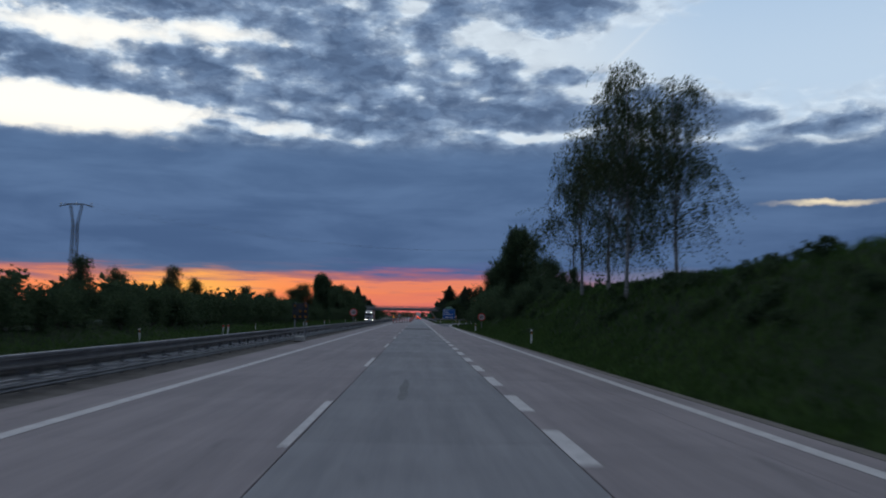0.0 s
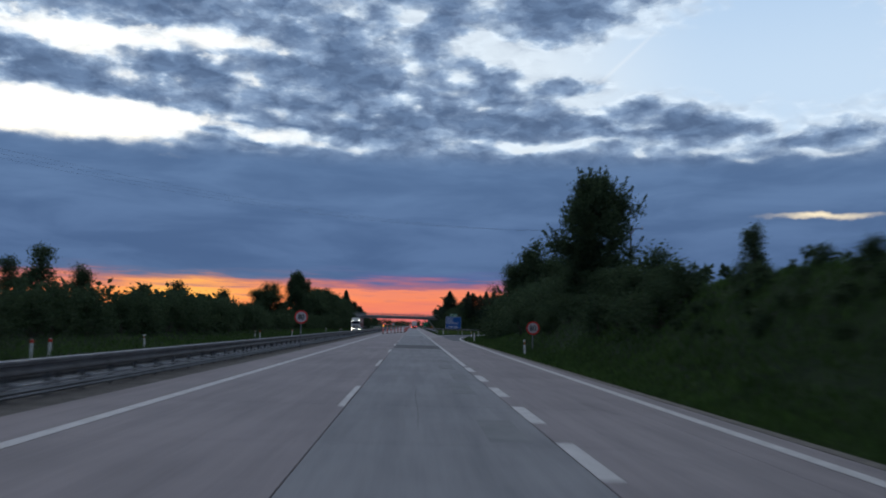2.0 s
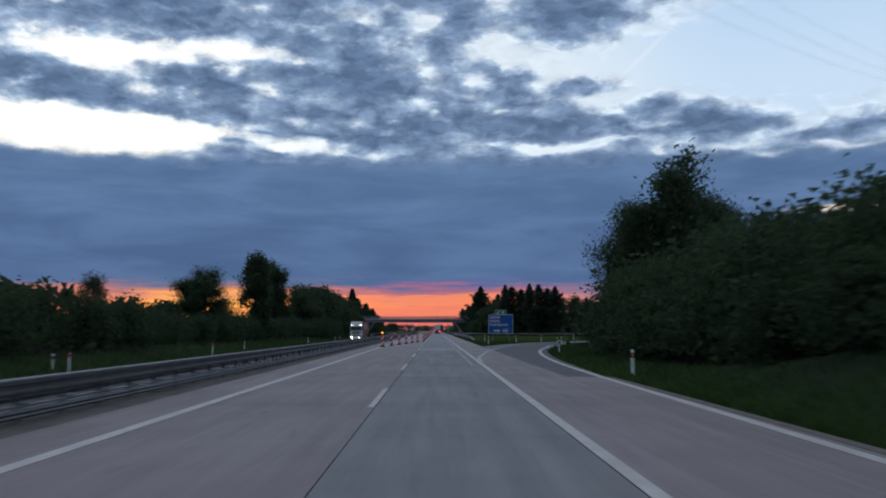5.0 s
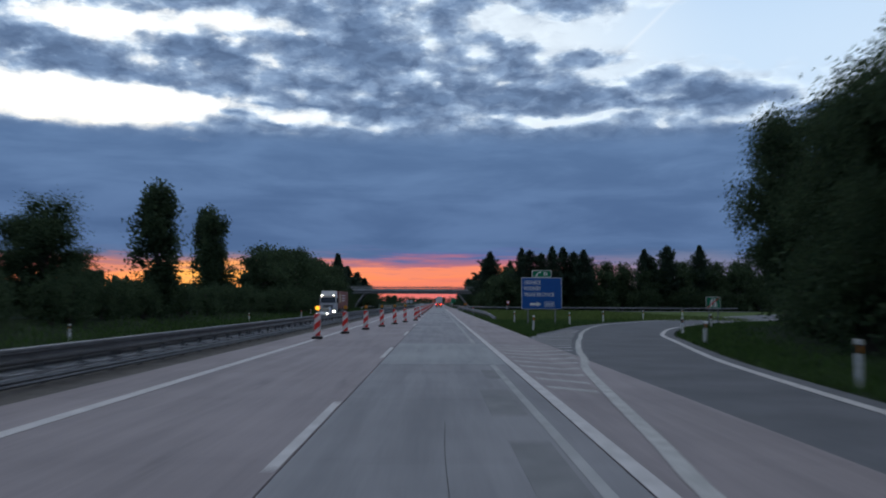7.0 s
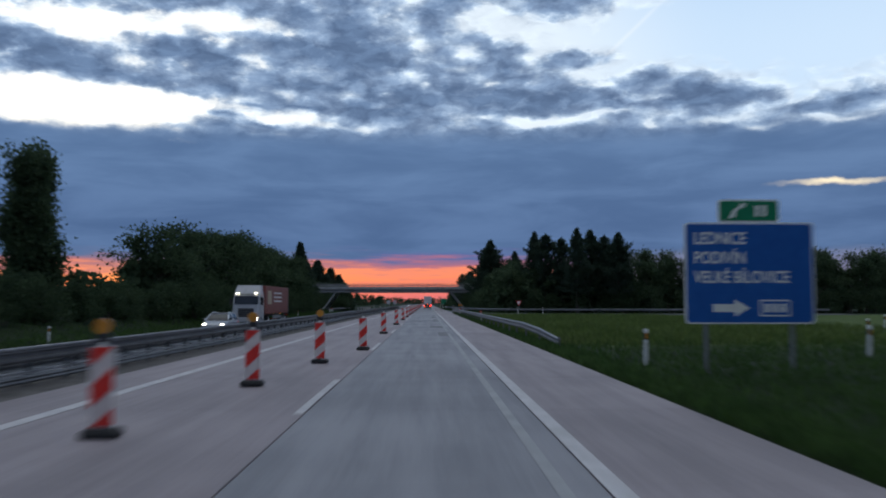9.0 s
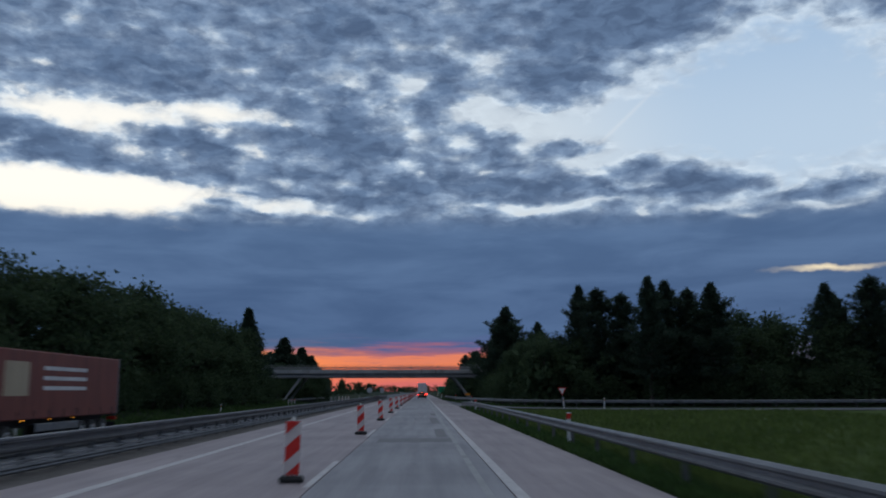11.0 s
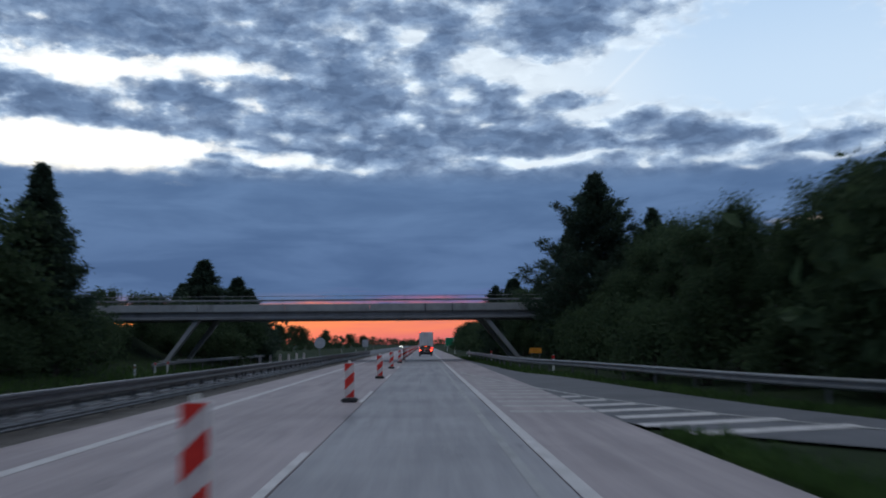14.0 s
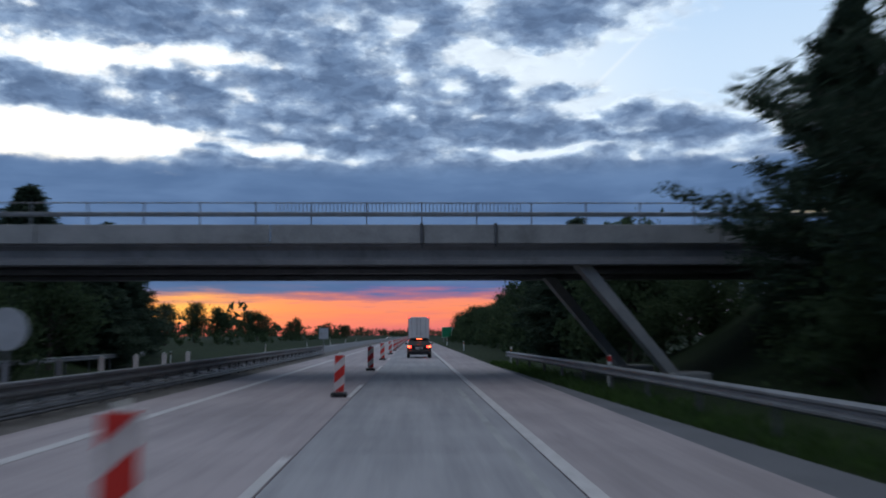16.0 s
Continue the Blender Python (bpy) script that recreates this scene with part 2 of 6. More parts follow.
STREAKS = [(25.3, 7.2, 4.31, 0.3, -1.3), (-16.4, 7.0, 0.3, 0.14, -0.5), (-14.2, 7.0, 0.45, 0.11, -0.5), (-18.9, 7.0, 0.72, 0.14, -0.3), (3.3, 7.5, 1.48, 0.11, -0.35), (6.5, 7.5, 1.1, 0.11, -0.25), (0.5, 9.9, 0.93, 0.18, -0.35)]
UPPER = [(12.0, 23.3, 4.12, 1.76, 0.75), (16.4, 22.8, 2.53, 1.14, 0.7), (9.3, 20.2, 2.26, 0.84, 0.3), (4.4, 21.0, 1.38, 0.91, -0.4), (-18.3, 20.0, 6.47, 1.2, 0.4), (-22.7, 21.9, 0.9, 0.35, -0.5), (-18.7, 22.0, 0.55, 0.26, -0.5), (-24.1, 19.4, 0.5, 0.26, -0.6), (-11.4, 20.2, 1.02, 0.31, -0.5), (-4.1, 19.6, 1.14, 0.49, -0.4), (-0.6, 19.7, 1.07, 0.78, -0.4), (-6.4, 23.2, 3.42, 1.23, 0.35), (24.0, 20.5, 4.6, 2.93, -0.7), (13.3, 17.9, 2.19, 0.7, -0.4)]
build_sky()

# ---------------------------------------------------------------- materials


def material(name):
    mat = bpy.data.materials.new(name)
    mat.use_nodes = True
    N = Nodes(mat.node_tree)
    return mat, N, mat.node_tree.nodes["Principled BSDF"]


def surface(name, a, b, scale=3.0, rough=0.7, metal=0.0, bump=0.2, bscale=40.0, stretch=(1, 1, 1), stain=None, each=0.0, island=0.0, gloss=0.5):
    """Two-scale varied surface: broad tone between a and b, fine grain, optional stains and variation from piece to piece."""
    mat, N, p = material(name)
    co = N.add("ShaderNodeTexCoord").outputs["Object"]
    geo = N.add("ShaderNodeNewGeometry")
    mp = N.add("ShaderNodeMapping")
    mp.inputs["Scale"].default_value = stretch
    N.put(mp.inputs["Vector"], geo.outputs["Position"])
    pos = mp.outputs[0]
    broad = N.noise(pos, scale, 4, 0.6)
    grain = N.noise(pos, scale * 14, 4, 0.65)
    f = N.m("ADD", N.m("MULTIPLY", broad, 0.7), N.m("MULTIPLY", grain, 0.3))
    col = N.mix(N.smooth(f, 0.32, 0.68), a, b)
    if stain:
        s = N.noise(pos, scale * 0.37, 5, 0.7, 0.6)
        col = N.mix(N.smooth(s, 0.52, 0.72, 0.0, 0.8), col, stain)
    if each:
        r = N.add("ShaderNodeObjectInfo").outputs["Random"]
        col = N.mix(1.0, col, N.ramp(r, [(0, (1 - each,) * 3), (1, (1 + each,) * 3)]), "MULTIPLY")
    if island:
        r = geo.outputs["Random Per Island"]
        col = N.mix(1.0, col, N.ramp(r, [(0, (1 - island,) * 3), (1, (1 + island,) * 3)]), "MULTIPLY")
    N.put(p.inputs["Base Color"], col)
    N.put(p.inputs["Roughness"], N.m("ADD", rough - 0.1, N.m("MULTIPLY", grain, 0.2)))
    p.inputs["Metallic"].default_value = metal
    p.inputs["Specular IOR Level"].default_value = gloss
    if bump:
        bn = N.add("ShaderNodeBump")
        bn.inputs["Strength"].default_value = bump
        bn.inputs["Distance"].default_value = 0.02
        N.put(bn.inputs["Height"], N.noise(pos, bscale, 3, 0.6))
        N.put(p.inputs["Normal"], bn.outputs[0])
    return mat


def lit(name, colour, power, base=(0.3, 0.3, 0.3)):
    mat, N, p = material(name)
    p.inputs["Base Color"].default_value = (*base, 1)
    p.inputs["Emission Color"].default_value = (*colour, 1)
    p.inputs["Emission Strength"].default_value = power
    p.inputs["Roughness"].default_value = 0.3
    return mat


def glass(name, tint, rough=0.05):
    mat, N, p = material(name)
    p.inputs["Base Color"].default_value = (*tint, 1)
    p.inputs["Roughness"].default_value = rough
    p.inputs["Specular IOR Level"].default_value = 0.6
    return mat


def concrete_road(name, a, b, each):
    """Brushed motorway concrete with darker wheel tracks along the lanes, oil stains and fine grain."""
    mat, N, p = material(name)
    geo = N.add("ShaderNodeNewGeometry")
    pos = geo.outputs["Position"]
    sep = N.add("ShaderNodeSeparateXYZ")
    N.put(sep.inputs[0], pos)
    x, y, z = sep.outputs
    long = N.vec(N.m("MULTIPLY", x, 1.0), N.m("MULTIPLY", y, 0.05), 0.0)
    streaks = N.noise(long, 2.2, 5, 0.65)
    broad = N.noise(pos, 0.22, 4, 0.6)
    grain = N.noise(pos, 26.0, 4, 0.7)
    f = N.m("ADD", N.m("MULTIPLY", streaks, 0.5), N.m("ADD", N.m("MULTIPLY", broad, 0.35), N.m("MULTIPLY", grain, 0.15)))
    col = N.mix(N.smooth(f, 0.36, 0.64), a, b)
    oil = N.noise(N.vec(N.m("MULTIPLY", x, 0.9), N.m("MULTIPLY", y, 0.16), 4.0), 1.0, 5, 0.7, 0.5)
    col = N.mix(N.smooth(oil, 0.60, 0.74, 0.0, 0.35), col, (0.07, 0.07, 0.075))
    r = N.add("ShaderNodeObjectInfo").outputs["Random"]
    col = N.mix(1.0, col, N.ramp(r, [(0, (1 - each,) * 3), (1, (1 + each,) * 3)]), "MULTIPLY")
    # the carriageway is darker up to y 110 and lightens until y 320
    along_y = N.smooth(y, 110.0, 320.0)
    col = N.mix(1.0, col, N.ramp(along_y, [(0, (0.70, 0.70, 0.70)), (1, (1.0, 1.0, 1.0))]), "MULTIPLY")
    N.put(p.inputs["Base Color"], col)
    N.put(p.inputs["Roughness"], N.m("ADD", 0.55, N.m("MULTIPLY", grain, 0.25)))
    bn = N.add("ShaderNodeBump")
    bn.inputs["Strength"].default_value = 0.25
    bn.inputs["Distance"].default_value = 0.008
    N.put(bn.inputs["Height"], N.noise(N.vec(N.m("MULTIPLY", x, 60.0), N.m("MULTIPLY", y, 8.0), 0.0), 1.0, 3, 0.6))
    N.put(p.inputs["Normal"], bn.outputs[0])
    return mat


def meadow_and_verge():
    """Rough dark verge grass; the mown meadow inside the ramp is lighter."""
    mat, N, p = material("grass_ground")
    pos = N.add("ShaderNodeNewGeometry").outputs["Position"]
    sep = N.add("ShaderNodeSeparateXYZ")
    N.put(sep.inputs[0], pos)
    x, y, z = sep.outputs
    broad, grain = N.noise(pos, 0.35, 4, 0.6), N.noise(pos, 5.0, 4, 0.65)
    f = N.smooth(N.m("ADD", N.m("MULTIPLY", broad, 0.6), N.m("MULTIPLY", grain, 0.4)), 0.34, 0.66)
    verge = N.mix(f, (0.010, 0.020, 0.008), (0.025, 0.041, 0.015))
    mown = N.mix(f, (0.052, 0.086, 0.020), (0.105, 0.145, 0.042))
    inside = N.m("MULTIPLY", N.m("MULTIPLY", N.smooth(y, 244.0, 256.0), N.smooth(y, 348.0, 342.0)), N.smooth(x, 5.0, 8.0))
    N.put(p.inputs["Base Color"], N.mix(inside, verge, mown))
    p.inputs["Roughness"].default_value = 0.95
    p.inputs["Specular IOR Level"].default_value = 0.15
    bn = N.add("ShaderNodeBump")
    bn.inputs["Strength"].default_value = 0.9
    bn.inputs["Distance"].default_value = 0.04
    N.put(bn.inputs["Height"], N.noise(pos, 9.0, 4, 0.6))
    N.put(p.inputs["Normal"], bn.outputs[0])
    return mat


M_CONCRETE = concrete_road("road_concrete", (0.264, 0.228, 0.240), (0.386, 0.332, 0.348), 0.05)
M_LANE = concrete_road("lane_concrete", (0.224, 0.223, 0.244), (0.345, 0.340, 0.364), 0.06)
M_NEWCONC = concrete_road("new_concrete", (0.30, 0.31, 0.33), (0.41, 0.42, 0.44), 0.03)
M_JOINT = surface("joint_tar", (0.045, 0.045, 0.048), (0.085, 0.085, 0.088), 2.0, 0.8)
M_PATCH = surface("asphalt_patch", (0.075, 0.077, 0.085), (0.12, 0.12, 0.13), 1.2, 0.85, bump=0.3)
M_ASPHALT = surface("asphalt", (0.098, 0.103, 0.118), (0.145, 0.150, 0.168), 0.5, 0.85, bump=0.35, bscale=60, stain=(0.085, 0.088, 0.10))
M_SCUFF = surface("blacked_out_marking", (0.155, 0.158, 0.168), (0.235, 0.238, 0.248), 1.6, 0.8, bump=0.2, stain=(0.21, 0.21, 0.22))
M_SCUFFDARK = surface("tar_smear", (0.10, 0.10, 0.105), (0.17, 0.17, 0.175), 2.5, 0.7, bump=0.2)
M_PAINT = surface("road_paint", (0.42, 0.40, 0.405), (0.64, 0.615, 0.62), 2.5, 0.6, bump=0.15, stain=(0.42, 0.41, 0.40))
M_WORNPAINT = surface("worn_paint", (0.30, 0.295, 0.295), (0.58, 0.575, 0.57), 3.0, 0.7, bump=0.15, stain=(0.30, 0.29, 0.29))
M_FAINTPAINT = surface("faint_paint", (0.27, 0.26, 0.26), (0.46, 0.45, 0.45), 2.0, 0.7, bump=0.15, stain=(0.27, 0.26, 0.26))
M_GHOST = surface("ground_off_paint", (0.29, 0.292, 0.30), (0.42, 0.42, 0.43), 1.2, 0.75, bump=0.15, stain=(0.27, 0.27, 0.275))
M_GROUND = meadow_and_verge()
M_GRAVEL = surface("gravel_shoulder", (0.11, 0.10, 0.09), (0.21, 0.19, 0.17), 3.0, 0.95, bump=0.8, bscale=30)
M_DIRT = surface("median_dirt", (0.066, 0.060, 0.056), (0.150, 0.138, 0.130), 1.2, 0.95, bump=0.8, bscale=20)
M_GRASS = surface("grass_blades", (0.034, 0.074, 0.016), (0.076, 0.135, 0.034), 0.6, 0.8, bump=0, island=0.35)
M_MEADOW = surface("meadow_grass", (0.068, 0.108, 0.022), (0.140, 0.185, 0.052), 0.25, 0.8, bump=0, island=0.3)
M_STEEL = surface("galvanised_steel", (0.17, 0.175, 0.185), (0.28, 0.285, 0.295), 2.0, 0.5, 0.45, 0.1, stain=(0.18, 0.17, 0.16))
M_DARKSTEEL = surface("weathered_steel", (0.10, 0.10, 0.105), (0.18, 0.18, 0.185), 2.0, 0.55, 0.6, 0.1)
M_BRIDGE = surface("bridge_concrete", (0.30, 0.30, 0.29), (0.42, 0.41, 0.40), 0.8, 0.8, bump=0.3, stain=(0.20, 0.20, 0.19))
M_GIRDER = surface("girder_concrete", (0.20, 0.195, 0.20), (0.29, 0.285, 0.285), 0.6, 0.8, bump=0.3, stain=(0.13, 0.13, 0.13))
M_BARK = surface("bark", (0.045, 0.036, 0.028), (0.10, 0.085, 0.068), 2.0, 0.9, bump=0.8, bscale=18, stretch=(3, 3, 0.7))
M_BIRCHBARK = surface("birch_bark", (0.09, 0.085, 0.08), (0.34, 0.33, 0.32), 2.2, 0.8, bump=0.4, stretch=(1, 1, 4), stain=(0.05, 0.045, 0.04))
M_LEAF = surface("leaves", (0.038, 0.064, 0.034), (0.082, 0.120, 0.058), 0.9, 0.75, bump=0, island=0.2, gloss=0.15)
M_BIRCHLEAF = surface("birch_leaves", (0.030, 0.046, 0.020), (0.060, 0.084, 0.034), 0.9, 0.6, bump=0, island=0.25, gloss=0.2)
M_NEEDLE = surface("needles", (0.034, 0.058, 0.040), (0.068, 0.100, 0.064), 0.9, 0.75, bump=0, island=0.2, gloss=0.15)
def translucent(mat, share):
    """Lets part of the light through a leaf."""
    tree = mat.node_tree
    p = next(n for n in tree.nodes if n.type == "BSDF_PRINCIPLED")
    out = next(n for n in tree.nodes if n.type == "OUTPUT_MATERIAL")
    t, mix = tree.nodes.new("ShaderNodeBsdfTranslucent"), tree.nodes.new("ShaderNodeMixShader")
    tree.links.new(p.inputs["Base Color"].links[0].from_socket, t.inputs["Color"])
    mix.inputs[0].default_value = share
    tree.links.new(p.outputs[0], mix.inputs[1])
    tree.links.new(t.outputs[0], mix.inputs[2])
    tree.links.new(mix.outputs[0], out.inputs["Surface"])


for leaf in (M_LEAF, M_GRASS, M_MEADOW):
    translucent(leaf, 0.5)
translucent(M_BIRCHLEAF, 0.25)
translucent(M_NEEDLE, 0.3)
M_WHITE = surface("white_plastic", (0.66, 0.66, 0.64), (0.80, 0.80, 0.78), 6.0, 0.45, bump=0.05, stain=(0.5, 0.48, 0.45))
M_BLACK = surface("black_plastic", (0.014, 0.014, 0.015), (0.03, 0.03, 0.032), 6.0, 0.55, bump=0.1)
M_RUBBER = surface("rubber", (0.016, 0.016, 0.017), (0.034, 0.033, 0.032), 6.0, 0.85, bump=0.3)
M_RED = surface("red_sheeting", (0.62, 0.022, 0.016), (0.76, 0.038, 0.022), 6.0, 0.35, bump=0.05)
M_SHEET = surface("white_sheeting", (0.84, 0.81, 0.73), (0.92, 0.90, 0.82), 6.0, 0.35, bump=0.05)
# white sheeting greyed: the shade of a backlit sign face is in the colour
M_SIGNFACE = surface("dusty_white_sheeting", (0.40, 0.37, 0.37), (0.52, 0.49, 0.48), 6.0, 0.4, bump=0.05)
# pinker and greyer white for the closure boards than on the signs
M_BOARD = surface("worn_pinkish_white_sheeting", (0.62, 0.53, 0.50), (0.76, 0.67, 0.62), 6.0, 0.4, bump=0.05, stain=(0.52, 0.44, 0.42))
M_LENS = surface("amber_lens", (0.50, 0.20, 0.02), (0.60, 0.26, 0.03), 6.0, 0.25, bump=0)
M_BLUE = surface("blue_sheeting", (0.012, 0.10, 0.36), (0.018, 0.125, 0.42), 3.0, 0.35, bump=0.04)
M_GREEN = surface("green_sheeting", (0.008, 0.20, 0.085), (0.012, 0.25, 0.11), 3.0, 0.35, bump=0.04)
M_ORANGE = surface("orange_sheeting", (0.80, 0.28, 0.02), (0.90, 0.34, 0.03), 3.0, 0.35, bump=0.04)
M_CARPAINT = surface("black_car_paint", (0.010, 0.009, 0.010), (0.018, 0.015, 0.017), 1.0, 0.18, bump=0)
M_SILVER = surface("silver_car_paint", (0.40, 0.41, 0.43), (0.48, 0.49, 0.51), 1.0, 0.25, 0.4, bump=0)
M_CABWHITE = surface("pale_grey_cab_paint", (0.40, 0.40, 0.41), (0.50, 0.50, 0.51), 1.0, 0.3, bump=0.03)
M_TRAILER = surface("trailer_white", (0.60, 0.58, 0.57), (0.74, 0.72, 0.70), 0.8, 0.5, bump=0.05, stain=(0.40, 0.38, 0.36))
M_CURTAIN = surface("red_tarpaulin", (0.16, 0.045, 0.035), (0.26, 0.075, 0.055), 0.7, 0.6, bump=0.3, bscale=6, stretch=(1, 3, 0.4))
M_CURTAINPALE = surface("beige_tarpaulin", (0.42, 0.33, 0.22), (0.52, 0.42, 0.29), 0.7, 0.6, bump=0.2)
M_GLASS = glass("dark_glass", (0.012, 0.013, 0.015))
M_TAIL = lit("tail_light", (1.0, 0.03, 0.02), 9.0, (0.4, 0.01, 0.01))
M_BRAKE = lit("high_brake_light", (1.0, 0.11, 0.035), 7.0, (0.4, 0.02, 0.01))
M_HEAD = lit("headlight", (1.0, 0.90, 0.68), 14.0, (0.8, 0.8, 0.8))
M_AMBER = lit("amber_lamp", (1.0, 0.36, 0.02), 1.6, (0.7, 0.35, 0.03))
M_SIGNBACK = surface("bare_aluminium_sheet", (0.42, 0.43, 0.45), (0.54, 0.55, 0.57), 3.0, 0.5, 0.3, 0.05, stain=(0.36, 0.36, 0.37))
M_CHROME = surface("bright_alloy", (0.50, 0.50, 0.51), (0.62, 0.62, 0.63), 4.0, 0.3, 0.9, bump=0)

# ---------------------------------------------------------------- mesh helpers


class Mesh:
    """Collects vertices and faces of one mesh."""

    def __init__(self):
        self.v, self.f = [], []

    def quad(self, a, b, c, d):
        n = len(self.v)
        self.v += [a, b, c, d]
        self.f.append((n, n + 1, n + 2, n + 3))
        return self

    def box(self, cx, cy, cz, sx, sy, sz, bevel=0.0, turn=None):
        """A box with chamfered edges; turn: degrees about z, or a matrix about its centre."""
        hx, hy, hz = sx / 2, sy / 2, sz / 2
        b = min(bevel, hx * 0.9, hy * 0.9, hz * 0.9)
        if isinstance(turn, (int, float)):
            turn = Matrix.Rotation(radians(turn), 3, "Z")
        n = len(self.v)
        pts, fs = [], []
        if b <= 0:
            pts = [Vector((i * hx, j * hy, k * hz)) for i in (-1, 1) for j in (-1, 1) for k in (-1, 1)]
            fs = [(0, 1, 3, 2), (4, 6, 7, 5), (0, 4, 5, 1), (2, 3, 7, 6), (0, 2, 6, 4), (1, 5, 7, 3)]
        else:
            idx = {}
            for i in (-1, 1):
                for j in (-1, 1):
                    for k in (-1, 1):
                        for q in range(3):
                            e = [i * (hx - b), j * (hy - b), k * (hz - b)]
                            e[q] = (i * hx, j * hy, k * hz)[q]
                            idx[(i, j, k, q)] = len(pts)
                            pts.append(Vector(e))
            for q in range(3):
                o1, o2 = [w for w in range(3) if w != q]
                for s in (-1, 1):
                    ring = []
                    for a1, a2 in ((-1, -1), (1, -1), (1, 1), (-1, 1)):
                        key = [0, 0, 0]
                        key[q], key[o1], key[o2] = s, a1, a2
                        ring.append(idx[(*key, q)])
                    fs.append(tuple(ring))
            for q in range(3):
                o1, o2 = [w for w in range(3) if w != q]
                for a1 in (-1, 1):
                    for a2 in (-1, 1):
                        row = []
                        for s in (-1, 1):
                            key = [0, 0, 0]
                            key[q], key[o1], key[o2] = s, a1, a2
                            row.append((idx[(*key, o1)], idx[(*key, o2)]))
                        fs.append((row[0][0], row[0][1], row[1][1], row[1][0]))
            for i in (-1, 1):
                for j in (-1, 1):
                    for k in (-1, 1):
                        fs.append(tuple(idx[(i, j, k, q)] for q in range(3)))
        c = Vector((cx, cy, cz))
        self.v += [tuple(c + (turn @ p if turn else p)) for p in pts]
        self.f += [tuple(n + i for i in f) for f in fs]
        return self

    def tube(self, points, radii, sides=8, cap=True):
        """A tube along points."""
        n = len(self.v)
        pts = [Vector(p) for p in points]
        for i, p in enumerate(pts):
            d = (pts[min(i + 1, len(pts) - 1)] - pts[max(i - 1, 0)]).normalized()
            u = d.orthogonal().normalized() if abs(d.z) < 0.999 else Vector((1, 0, 0))
            u = (Vector((0, 0, 1)).cross(d)).normalized() if abs(d.z) < 0.95 else (u - d * u.dot(d)).normalized()
            w = d.cross(u)
            r = radii[i] if isinstance(radii, (list, tuple)) else radii
            for k in range(sides):
                a = 2 * math.pi * k / sides
                self.v.append(tuple(p + (u * math.cos(a) + w * math.sin(a)) * r))
        for i in range(len(pts) - 1):
            for k in range(sides):
                a, b = n + i * sides + k, n + i * sides + (k + 1) % sides
                self.f.append((a, b, b + sides, a + sides))
        if cap:
            self.f.append(tuple(n + k for k in reversed(range(sides))))
            self.f.append(tuple(n + (len(pts) - 1) * sides + k for k in range(sides)))
        return self

    def sweep(self, profile, path, closed=True):
        """A profile of (side, height) swept along a path of (x, y, z); side is to the right of the way."""
        n, k = len(self.v), len(profile)
        pts = [Vector(p) for p in path]
        for i, p in enumerate(pts):
            d = pts[min(i + 1, len(pts) - 1)] - pts[max(i - 1, 0)]
            d.z = 0
            d.normalize()
            r = Vector((d.y, -d.x, 0))
            self.v += [tuple(p + r * u + Vector((0, 0, h))) for u, h in profile]
        for i in range(len(pts) - 1):
            for j in range(k if closed else k - 1):
                a, b = n + i * k + j, n + i * k + (j + 1) % k
                self.f.append((a, b, b + k, a + k))
        if closed:
            self.f.append(tuple(n + j for j in reversed(range(k))))
            self.f.append(tuple(n + (len(pts) - 1) * k + j for j in range(k)))
        return self

    def plate(self, outline, thick, place):
        """A flat plate with that outline of (u, w), standing in the xz plane and facing -y, moved by place."""
        n, k = len(self.v), len(outline)
        for dy in (0.0, thick):
            self.v += [tuple(place @ Vector((u, dy, w))) for u, w in outline]
        self.f.append(tuple(n + i for i in range(k)))
        self.f.append(tuple(n + k + i for i in reversed(range(k))))
        for i in range(k):
            j = (i + 1) % k
            self.f.append((n + j, n + i, n + k + i, n + k + j))
        return self

    def data(self, name, mat, smooth=False):
        me = bpy.data.meshes.new(name)
        me.from_pydata(self.v, [], self.f)
        me.materials.append(mat)
        bm = bmesh.new()
        bm.from_mesh(me)
        if len(bm.faces) < 20000:
            bmesh.ops.recalc_face_normals(bm, faces=bm.faces)
        bm.to_mesh(me)
        bm.free()
        if smooth:
            me.polygons.foreach_set("use_smooth", [True] * len(me.polygons))
        me.update()
        return me


def part(name, mesh, mat, parent, label="", smooth=False):
    ob = new(name, mesh.data(name, mat, smooth) if isinstance(mesh, Mesh) else mesh)
    ob.parent = parent
    return tagged(ob, label)


def thing(name, label, category, group="", kind="", at=None):
    ob = new(name)
    ob.empty_display_size = 0.2
    if at is not None:
        ob.matrix_basis = at
    return tagged(ob, label, category, group, kind)


def structure(name, mesh, mat, label, category, smooth=False):
    return tagged(new(name, mesh.data(name, mat, smooth)), label, category, kind="structure")


def circle(r, n=28, cu=0.0, cw=0.0):
    return [(cu + r * math.cos(2 * math.pi * i / n), cw + r * math.sin(2 * math.pi * i / n)) for i in range(n)]


def rounded(w, h, r, n=5):
    out = []
    for cx, cz, a0 in ((w / 2 - r, h / 2 - r, 0), (-w / 2 + r, h / 2 - r, 90), (-w / 2 + r, -h / 2 + r, 180), (w / 2 - r, -h / 2 + r, 270)):
        for i in range(n):
            a = radians(a0 + 90 * i / (n - 1))
            out.append((cx + r * math.cos(a), cz + r * math.sin(a)))
    return out


